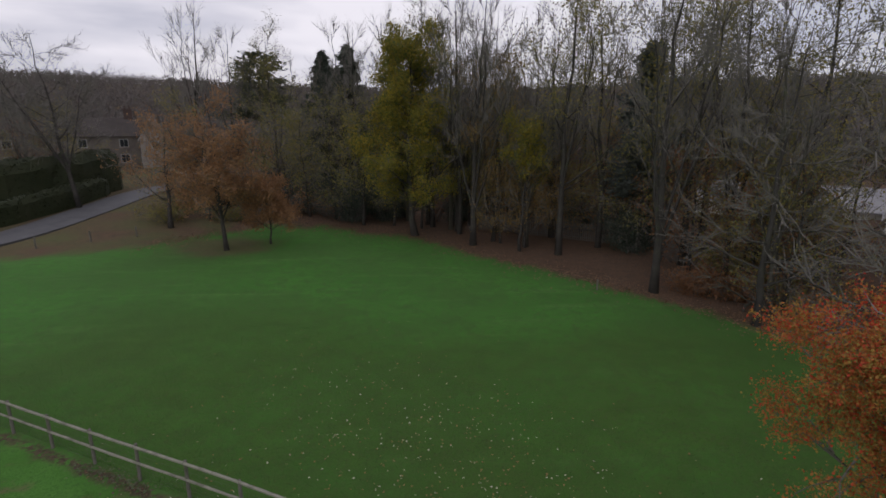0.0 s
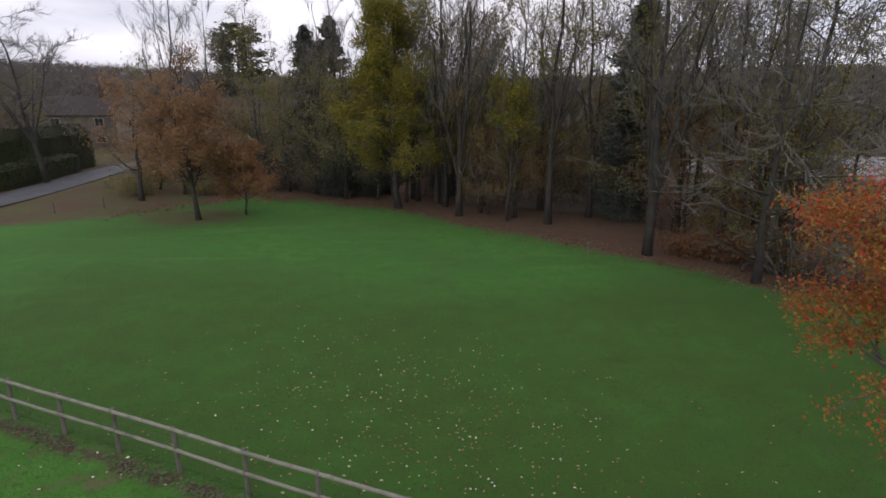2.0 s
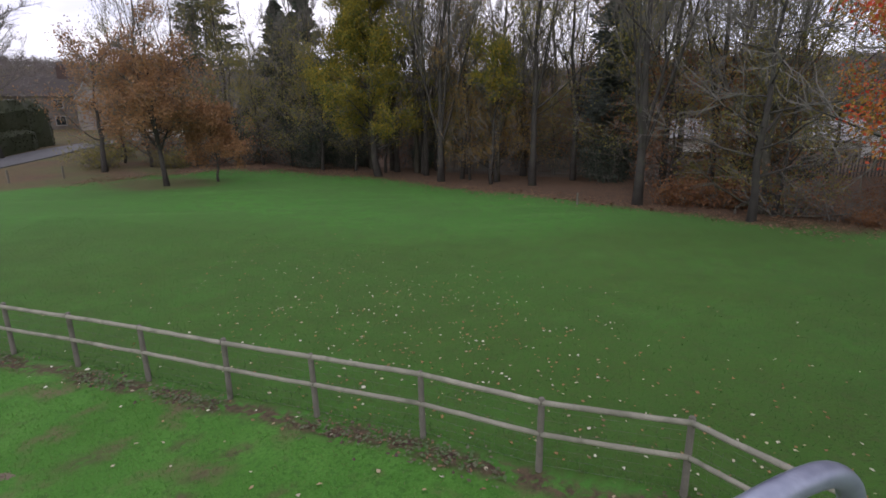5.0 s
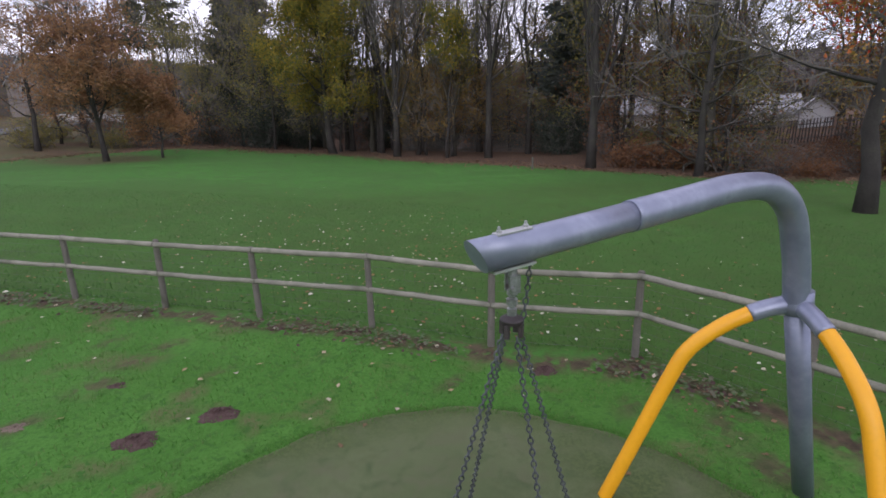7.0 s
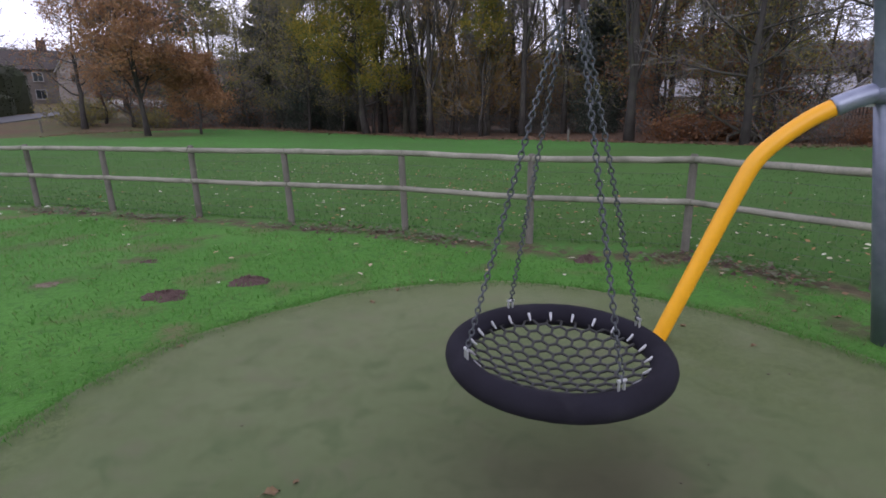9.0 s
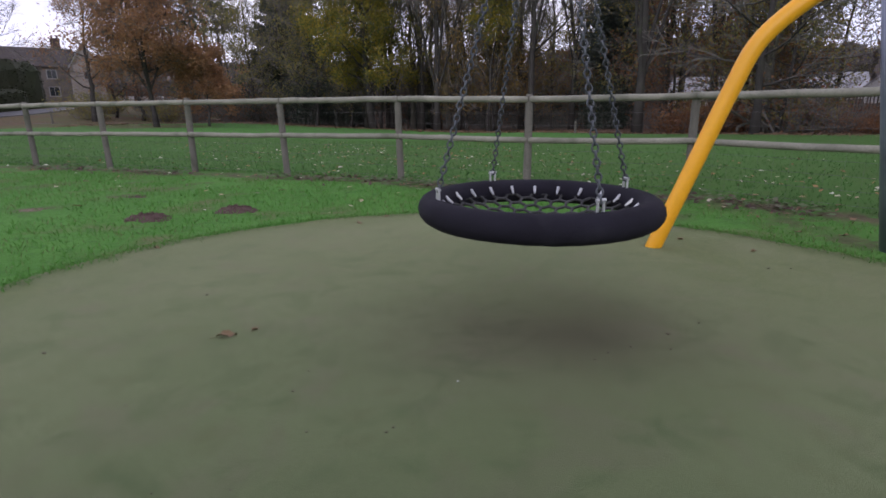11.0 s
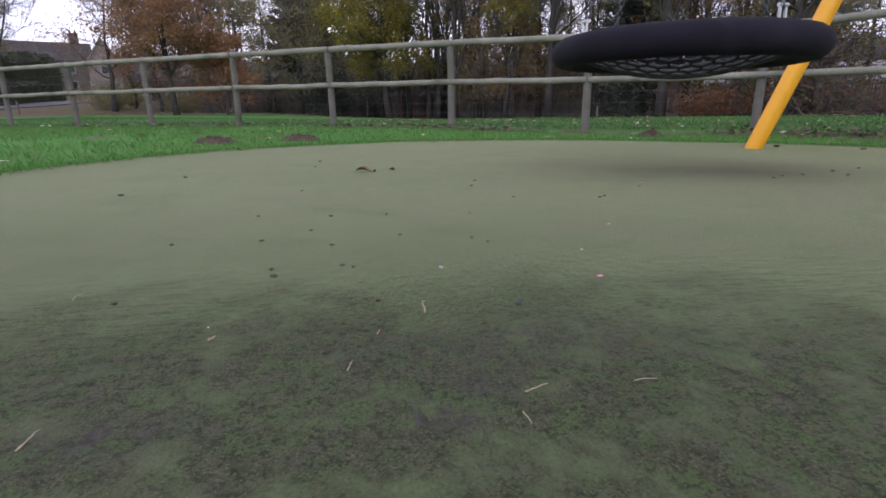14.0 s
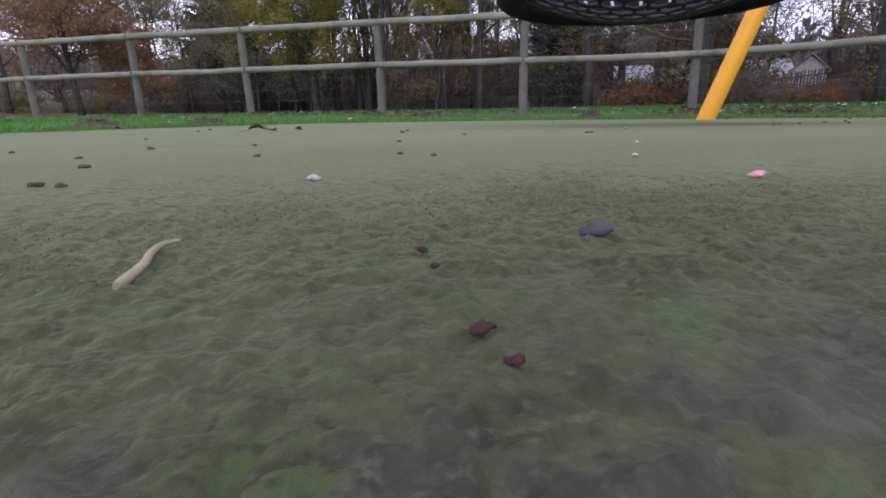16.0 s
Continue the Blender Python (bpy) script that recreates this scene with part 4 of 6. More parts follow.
plant("bare_tree", "spreading leafless tree beside the lane and hedge", -36.2, 61.8, w, f, BARK, 0)

# the yellow maple at the corner of the wood
w, f, tips, rng = skeleton_tree(21, 18.3, 0.34, first=0.12, limbs=40, spread=1.0, reach=0.28, up=0.07, twigs=6, sub=6)
lf = clump(rng, tips, 80000, 0.32, 0.155, lambda t: lobed(t) & (np.sin(t[:, 0] * 31 + t[:, 2] * 47) > 1.75 * sm(t[:, 0], -1.0, 4.5) - 1))
plant("maple_tree", "tall maple with yellow-green leaves at the wood's edge", 1.2, 51.0, w, f, BARK, 0, lf, YELLOW_LEAF)

# the small yellow tree inside the belt's edge
w, f, tips, rng = skeleton_tree(22, 11.0, 0.15, first=0.55, limbs=18, spread=1.0, reach=0.27, up=0.05, twigs=6, sub=6)
lf = clump(rng, tips, 8000, 0.26, 0.15, lobed)
plant("maple_tree", "small maple with yellow leaves among the bare trunks", 10.1, 44.3, w, f, BARK, 0, lf, YELLOW_LEAF)

# the red-leaved tree close to the fence
w, f, tips, rng = skeleton_tree(31, 9.0, 0.15, first=0.28, limbs=42, spread=1.0, reach=0.345, up=0.04, twigs=8, sub=7, twig_r=0.006)


def vase(p):
    """Widens a crown towards a rounded top."""
    q = np.array(p, float)
    q[:, :2] *= np.interp(q[:, 2], [0, 2.5, 4.5, 6.5, 9.0], [1.0, 0.82, 0.82, 1.04, 1.75])[:, None]
    q[:, 2] = np.where(q[:, 2] > 5.0, 5.0 + (q[:, 2] - 5.0) * 0.46, q[:, 2])
    return q


for geo in (w, f):
    geo.v = [vase(p) for p in geo.v]
lf = clump(rng, vase(tips), 125000, 0.13, 0.054, lambda t: lobed(t) & (np.sin(t[:, 0] * 61 + t[:, 1] * 47 + t[:, 2] * 29) > 1.5 * sm(5.2 - t[:, 2], 0, 2.4) - 1), 0.4, 0.75)
plant("ornamental_tree", "young tree with red and amber leaves outside the fence", 9.3, 8.3, w, f, BARK, 0, lf, RED_LEAF)

# the oak on the right of the field, nearly bare
w, f, tips, rng = skeleton_tree(41, 14.0, 0.28, first=0.22, limbs=20, spread=1.0, reach=0.28, up=0.08, twigs=6, sub=6)
plant("oak_tree", "broad bare oak with a stout trunk at the field edge", 16.45, 15.5, w, f, BARK)


def conifer(seed, height, radius, n, core=0.28, flat=0.0, leaf_len=0.42, low=0.04):
    """A dark evergreen with sprays that droop outwards, in uneven tiers."""
    rng = np.random.default_rng(seed)
    wood, needles = Geo(), Geo()
    tube(wood, [(0, 0, -0.3), (0.05, 0, height * 0.5), (0, 0.05, height * 0.97)], [0.28, 0.17, 0.03], 8)
    m = 260
    f = low + (1 - low) * rng.uniform(0, 1, m) ** 1.1
    az = rng.uniform(0, 6.283, m)
    prof = radius * (1 - f) ** (0.75 - flat) * (0.75 + 0.35 * np.sin(az * 3 + f * 9)) + 0.25
    prof *= rng.uniform(0.55, 1.2, m)
    for k in range(m):
        tipv = np.array([math.cos(az[k]) * prof[k], math.sin(az[k]) * prof[k], f[k] * height + 0.05 * prof[k]])
        root = np.array([0, 0, f[k] * height - 0.15 * prof[k]])
        if k % 3 == 0:
            tube(wood, [root, (root + tipv) / 2 + (0, 0, 0.1), tipv], [0.04, 0.025, 0.01], 3, False)
        q = n // m
        u = rng.uniform(core, 1.05, q)[:, None]
        c = root + (tipv - root) * u + rng.normal(0, 0.22, (q, 3)) * (0.6 + 0.5 * u)
        ax = np.tile((tipv - root) / (np.linalg.norm(tipv - root) + 1e-6), (q, 1))
        leaves(needles, rng, c, leaf_len, 0.25, 0.5, ax)
    return wood, needles


wood, needles = conifer(51, 20.8, 6.0, 26000, leaf_len=0.6)
for x, y, s, t in ((-12.4, 88.5, 1.0, 0), (-7.5, 79.0, 0.99, 70), (-10.2, 80.5, 0.86, 150)):
    if s == 1.0:
        first = plant("conifer_tree", "tall dark conifer with a pointed top", x, y, wood, None, BARK, t, needles, DARK_LEAF, group="dark conifers")
        CONIFER = first
    else:
        copy_thing(CONIFER, pose(x, y, float(lie(x, y)), 0, 0, t) @ Matrix.Scale(s, 4))
wood, needles = conifer(52, 16.8, 4.2, 18000, core=0.2, flat=0.15, leaf_len=0.42, low=0.30)
plant("fir_tree", "broad grey-green fir standing behind the bare trees", 20.3, 43.7, wood, None, BARK, 0, needles, FIR_LEAF)
# the bare oak with long level boughs at the field's corner
w, f, tips, rng = skeleton_tree(42, 14.5, 0.20, first=0.14, limbs=20, spread=1.1, reach=0.38, up=0.03, twigs=7, sub=8, jit=0.40, kink=0.07)
plant("oak_tree", "bare oak with long level lichen-grey boughs", 18.4, 25.4, w, f, BARK)
wood, needles = conifer(53, 18.6, 6.4, 6500, core=0.5, flat=0.45, low=0.55, leaf_len=0.45)
plant("pine_tree", "tall grey-green pine behind the oak", -19.5, 77.5, wood, None, BARK_PALE, 0, needles, IVY_LEAF)

# bare trees of the belt: a few shapes, each planted many times
BARE = []
for k, (h, gr, fi, li, sp, re, st, bark, leafy, fk, fn) in enumerate([
        (24, 0.32, 0.34, 7, 0.48, 0.28, 5, BARK, None, 0.20, 0.18),
        (22, 0.27, 0.24, 10, 0.60, 0.30, 2, BARK, (OLIVE_LEAF, 6500), 0.30, 0.12),
        (20, 0.28, 0.26, 8, 0.62, 0.30, 4, BARK_PALE, None, 0.24, 0.20),
        (25, 0.27, 0.36, 7, 0.46, 0.27, 4, BARK, None, 0.28, 0.15),
        (17, 0.20, 0.25, 13, 0.85, 0.32, 1, BARK, (AMBER_LEAF, 5600), 0.0, 0.1),
        (19, 0.22, 0.25, 13, 0.80, 0.30, 1, BARK, (OLIVE_LEAF, 4200), 0.0, 0.1)]):
    w, f, tips, rng = skeleton_tree(60 + k, h, gr, first=fi, limbs=li, spread=sp, reach=re, up=0.13, twigs=5, sub=6, stems=st, twig_r=0.017, fork=fk, fan=fn, jit=0.5 if leafy else 0.34, kink=0.12 if leafy else 0.075)
    lf, lm = (clump(rng, tips, leafy[1], 0.4, 0.17, lobed), leafy[0]) if leafy else (None, None)
    BARE.append((w.mesh("trunk", True), f.mesh("twigs"), bark, lf.mesh("crown") if lf else None, lm))
BARE_LABEL = ["tall bare ash with two stems in the belt", "slim bare tree with a few olive leaves", "pale-barked bare tree at the wood's edge", "tall bare forked tree among the belt",
              "tree still holding amber-brown leaves", "tree with thin olive leaves in the belt"]
BELT_EDGE = [  # shape, place, size
    (0, 6.35, 46.9, 0.92), (3, 5.7, 52.3, 0.9), (2, 11.0, 46.1, 0.95), (4, 8.4, 48.4, 0.95), (1, 13.0, 42.6, 1.05), (0, 15.95, 31.7, 0.95), (5, 9.6, 52.5, 0.85), (3, 20.9, 32.3, 0.9),
    (2, 20.6, 27.6, 0.85), (1, 24.0, 30.0, 0.9), (0, 14.5, 50.0, 0.95), (3, 17.3, 45.0, 1.0), (1, 21.2, 38.0, 0.95), (5, 26.5, 36.0, 0.9), (2, 28.8, 25.4, 0.9),
    (3, 30.5, 24.5, 0.85), (0, 36.5, 28.2, 0.9), (1, 36.0, 24.0, 0.85), (4, 22.0, 50.0, 0.95), (2, 5.1, 55.2, 1.0), (1, 2.8, 58.2, 0.95), (0, -1.0, 63.0, 1.0)]
BELT_MIDDLE = [  # shape, place, size
    (3, 10.0, 60.0, 1.0), (2, 16.5, 57.0, 0.95), (1, 28.0, 47.0, 0.95), (4, 38.0, 33.0, 0.85), (3, -7.0, 66.0, 0.95), (3, -5.6, 60.5, 0.9), (0, -26.5, 72.0, 1.02),
    (3, -21.0, 70.0, 0.92), (1, -15.5, 68.0, 0.85), (2, -13.5, 73.0, 0.9), (4, 1.5, 70.0, 1.0), (5, 13.5, 68.0, 1.0), (1, 22.0, 63.0, 1.0), (0, -54.0, 80.0, 0.7), (2, -49.5, 74.5, 0.7),
    (3, -60.0, 84.0, 0.7), (2, 27.8, 21.0, 0.9), (0, 30.0, 57.0, 1.0), (3, 42.0, 24.0, 0.85), (2, 44.0, 34.0, 0.9), (0, 26.0, 21.5, 0.75), (4, 34.0, 18.0, 0.75)]
BELT_BACK = [  # shape, place, size
    (0, 3.2, 56.5, 0.95), (3, 5.6, 54.0, 0.9), (0, 7.4, 61.0, 1.0), (2, 0.6, 60.0, 0.95), (3, 9.2, 56.6, 0.95), (0, 26.0, 53.0, 1.0), (3, 33.0, 47.5, 0.95), 
    (0, 46.0, 42.0, 0.9), (3, 50.0, 36.0, 0.9), (1, 30.0, 50.0, 1.0), (2, 12.4, 54.0, 0.95)]
BELT = BELT_EDGE + BELT_MIDDLE + BELT_BACK
FIRST = {}
for n_, (k, x, y, s) in enumerate(BELT):
    m = pose(x, y, float(lie(x, y)), 0, 0, n_ * 77) @ Matrix.Scale(s, 4)
    if k in FIRST:
        copy_thing(FIRST[k], m)
        continue
    trunk_me, twig_me, bark, leaf_me, lm = BARE[k]
    FIRST[k] = plant("bare_tree" if leaf_me is None else "autumn_tree", BARE_LABEL[k], x, y, trunk_me, twig_me, bark, n_ * 77, leaf_me, lm, group="trees of the belt", scale=s)


# the lower storey: hazels and thorns, branching from the ground
THICKET = []
for k, (h, li, re, lm, n_) in enumerate(((9.5, 20, 0.42, OLIVE_LEAF, 5000), (8.0, 18, 0.48, RUST_LEAF, 4600), (11.5, 20, 0.36, OLIVE_LEAF, 4000), (7.0, 18, 0.50, AMBER_LEAF, 3000))):
    w, f, tips, rng = skeleton_tree(130 + k, h, 0.13, first=0.10, limbs=li, spread=0.9, reach=re, up=0.06, twigs=6, sub=6, twig_r=0.016)
    THICKET.append((w.mesh("trunk", True), f.mesh("branchwork"), clump(rng, tips, n_, 0.35, 0.13, lobed).mesh("crown"), lm))
THICKET_LABEL = ["twiggy hazel with a few olive leaves", "spreading thorn with brown leaves in the belt", "slender twiggy elder under the tall trees", "low maple with thinning amber leaves in the belt"]
THICKET_EDGE = [  # shape, place
    (2, 4.8, 53.0), (0, 7.5, 51.8), (1, 10.2, 49.8), (0, 12.6, 50.4), (3, 9.0, 47.6), (2, 15.0, 45.8), (1, 17.3, 43.0), (0, 19.2, 40.6),
    (2, 17.8, 35.5), (1, 21.0, 36.6), (0, 22.8, 33.4), (2, 24.6, 34.2), (1, 21.6, 29.6), (0, 23.6, 32.0), (2, 31.4, 24.6), (0, 20.8, 26.8),
    (1, 27.2, 22.6), (2, 31.0, 22.6), (0, 33.6, 25.6), (2, 2.0, 55.5), (2, -1.0, 56.5), (0, -4.2, 56.0), (2, -7.4, 58.4), (2, -10.4, 59.6),
    (0, -13.2, 62.4), (2, 6.0, 56.4), (0, 11.0, 55.6), (1, 15.2, 53.4), (2, 19.4, 50.6), (0, 23.6, 46.2)]
THICKET_BACK = [  # shape, place
    (2, 30.0, 33.4), (0, -16.6, 61.0), (1, -20.2, 56.6), (2, -23.2, 58.2), (0, 29.5, 17.8), (3, 25.4, 20.6), (3, 14.2, 47.2),
    (3, 22.4, 30.8), (1, -52.0, 80.0), (2, -57.0, 79.0), (0, -47.5, 78.0)]
THICKET_AT = THICKET_EDGE + THICKET_BACK
FIRST_THICKET = {}
for n_, (k, x, y) in enumerate(THICKET_AT):
    if 2 < x < 20 and k != 3:
        x, y = x + 2.6, y + 4.4
    s = 0.85 + 0.4 * ((n_ * 0.618) % 1)
    m = pose(x, y, float(lie(x, y)), 0, 0, n_ * 61) @ Matrix.Scale(s, 4)
    if k in FIRST_THICKET:
        copy_thing(FIRST_THICKET[k], pose(x, y, float(lie(x, y)), 0, 0, n_ * 61)).scale = (s, s, s)
        continue
    trunk_me, twig_me, leaf_me, lm = THICKET[k]
    FIRST_THICKET[k] = plant("understorey_tree", THICKET_LABEL[k], x, y, trunk_me, twig_me, BARK, n_ * 61, leaf_me, lm, group="small trees of the belt")


copy_thing(FIRST_THICKET[3], pose(10.8, 45.6, float(lie(10.8, 45.6)), 0, 0, 200)).scale = (1.05, 1.05, 1.05)


# shrubs and saplings below the trees
def shrub(seed, height, width, stems, leaf_n, leaf_size):
    rng = np.random.default_rng(seed)
    fine, tips = Geo(), []
    for s in range(stems):
        a = rng.uniform(0, 6.283)
        o = rng.uniform(0, 0.35) * width
        d = np.array([math.cos(a) * width / height * 0.6, math.sin(a) * width / height * 0.6, 1.0])
        b = bough(rng, (math.cos(a) * o, math.sin(a) * o, -0.1), d / np.linalg.norm(d), height * rng.uniform(0.6, 1.05), 0.02, 5, 0.14)
        tube(fine, b, np.array([1, 0.85, 0.7, 0.55, 0.4, 0.2]) * 0.028, 3, False)
        for q in range(9):
            p = b[rng.integers(1, 6)]
            t = bough(rng, p, spin(rng, 1)[0] * (1, 1, 0.5) + (0, 0, 0.25), height * rng.uniform(0.15, 0.35), 0.02, 2, 0.2)
            tube(fine, t, np.array([1, 0.8, 0.4]) * 0.013, 3, False)
            tips.append(t[1])
            tips.append(t[2])
    tips = np.array(tips)
    return fine, clump(rng, tips, leaf_n, 0.25, leaf_size, None, 0.2) if leaf_n else None


SHRUBS = [("bare twiggy shrub under the trees", shrub(81, 3.2, 2.6, 34, 500, 0.16), RUST_LEAF),
          ("russet hedge shrub with dead leaves", shrub(82, 1.7, 2.4, 36, 2600, 0.15), RUST_LEAF),
          ("dark evergreen holly shrub", shrub(83, 3.4, 2.2, 30, 4200, 0.17), DARK_LEAF),
          ("olive bramble shrub with yellowing leaves", shrub(84, 2.4, 2.8, 30, 1800, 0.16), OLIVE_LEAF)]
SHRUB_EDGE = [  # shape, place
    (1, 18.6, 31.6), (1, 20.4, 30.4), (1, 22.4, 28.6), (3, 22.2, 27.6), (0, 21.4, 26.6), (3, 26.6, 21.4), (1, 29.0, 22.6), (0, 29.0, 21.6),
    (3, 31.5, 19.8), (1, 33, 22), (0, 13.0, 47.5), (2, 10.5, 53.5), (0, 7.5, 54.0), (2, 4.0, 55.5), (0, 1.5, 57.0), (2, -2.0, 59.5),
    (2, -5.5, 58.0), (0, -8.0, 60.0), (2, -10.5, 62.0), (0, -13, 60.5), (2, 14.5, 53.0), (0, 17.5, 44.0), (2, 19.5, 43.0), (0, 21.5, 38.5),
    (3, 23.5, 36.0), (2, 26.0, 32.5), (0, 30.6, 26.9), (3, 31.0, 24.5), (0, 34.5, 26.0), (2, 37, 22)]
SHRUB_MIDDLE = [  # shape, place
    (0, 40, 20), (2, 17.2, 50.0), (2, 21.0, 47.0), (0, 28.5, 39.5), (2, 12.0, 57.5), (2, 8.0, 59.0),
    (2, 0.0, 62.5), (2, -4.0, 64.0), (0, -16.0, 58.5), (3, -18.5, 57.0), (0, -20.5, 60.0), (3, -24.0, 55.0), (2, -14.0, 66.0), (2, -9.0, 69.5),
    (2, -17.5, 64.0), (0, -21.5, 66.0), (3, -25.5, 62.0), (2, 24, 52), (2, 19, 60), (2, 6, 64)]
SHRUB_AT = SHRUB_EDGE + SHRUB_MIDDLE
FIRST_SHRUB = {}
for n_, (k, x, y) in enumerate(SHRUB_AT):
    if 0 < x < 18:
        x, y = x + 2.2, y + 3.6
    s = 0.8 + 0.45 * ((n_ * 0.618) % 1)
    m = pose(x, y, float(lie(x, y)), 0, 0, n_ * 53) @ Matrix.Diagonal((s * 1.15, s * 1.15, s, 1))
    if k in FIRST_SHRUB:
        copy_thing(FIRST_SHRUB[k], m).scale = (s * 1.15, s * 1.15, s)
        continue
    label, (fine, lf), lm = SHRUBS[k]
    ob = thing("shrub", label, "shrub", pose(x, y, float(lie(x, y)), 0, 0, n_ * 53), "shrubs under the trees")
    part("brushwood", fine, TWIG, ob, kind="stuff")
    if lf:
        part("foliage", lf, lm, ob)
    FIRST_SHRUB[k] = ob


for n_, (x, y, s) in enumerate(((24.5, 25.2, 0.55), (26.5, 27.0, 0.6), (28.6, 25.4, 0.6), (25.8, 23.2, 0.5), (30.8, 28.4, 0.65), (23.0, 23.4, 0.5), (22.4, 24.8, 0.5), (33.0, 26.0, 0.7))):
    copy_thing(FIRST_SHRUB[1 if n_ % 3 else 0], pose(x, y, float(lie(x, y)), 0, 0, n_ * 71)).scale = (s * 1.3, s * 1.3, s)


# ---- hedges beside the lane ----
def hedge(name, label, line, width, height, seed, n):
    """A clipped hedge: a dense body with leaves all over."""
    rng = np.random.default_rng(seed)
    line = np.array(line, float)
    s = np.concatenate([[0], np.cumsum(np.hypot(*np.diff(line, axis=0).T))])
    k = 24
    u = np.linspace(0, s[-1], k)
    cx, cy = np.interp(u, s, line[:, 0]), np.interp(u, s, line[:, 1])
    tx, ty = np.gradient(cx), np.gradient(cy)
    ln = np.hypot(tx, ty)
    sect = np.array([(-0.48, -0.3), (-0.5, 0.35), (-0.45, 0.8), (-0.25, 0.98), (0.0, 1.0), (0.25, 0.98), (0.45, 0.8), (0.5, 0.35), (0.48, -0.3)])
    endf = np.clip(np.minimum(np.arange(k), np.arange(k)[::-1]) / 2.0 + 0.45, 0, 1)
    wv = sect[None, :, 0] * width * endf[:, None] * (1 + 0.08 * rng.normal(size=(k, 9)))
    zv = lie(cx, cy)[:, None] + sect[None, :, 1] * height * (0.8 + 0.2 * endf[:, None]) * (1 + 0.04 * rng.normal(size=(k, 9)))
    vx, vy = cx[:, None] - ty[:, None] / ln[:, None] * wv, cy[:, None] + tx[:, None] / ln[:, None] * wv
    v = np.stack([vx, vy, zv], -1)
    i = np.arange(k * 9).reshape(k, 9)
    body = Geo().add(v.reshape(-1, 3), np.stack([i[:-1, :-1], i[1:, :-1], i[1:, 1:], i[:-1, 1:]], -1).reshape(-1, 4))
    body.f += [i[0].tolist(), i[-1, ::-1].tolist()]
    a, b = rng.integers(0, k - 1, n), rng.integers(0, 8, n)
    fu, fv = rng.uniform(0, 1, (n, 1)), rng.uniform(0, 1, (n, 1))
    p = v[a, b] * (1 - fu) * (1 - fv) + v[a + 1, b] * fu * (1 - fv) + v[a, b + 1] * (1 - fu) * fv + v[a + 1, b + 1] * fu * fv
    ob = thing(name, label, "hedge")
    part("body", body, HEDGE_LEAF, ob)
    part("foliage", leaves(Geo(), rng, p + rng.normal(0, 0.09, (n, 3)), 0.24, 0.1, 0.7), HEDGE_LEAF, ob)


hedge("hedge", "low clipped green hedge beside the lane", [(-50, 42.5), (-42.2, 48.2), (-38.9, 54), (-38.0, 62), (-37.6, 70)], 1.9, 2.3, 91, 5000)
hedge("tall_hedge", "tall dark clipped yew hedge behind the lane", [(-56, 49), (-47, 54), (-43.0, 60), (-40.6, 67), (-38.9, 75)], 4.0, 5.2, 92, 7000)


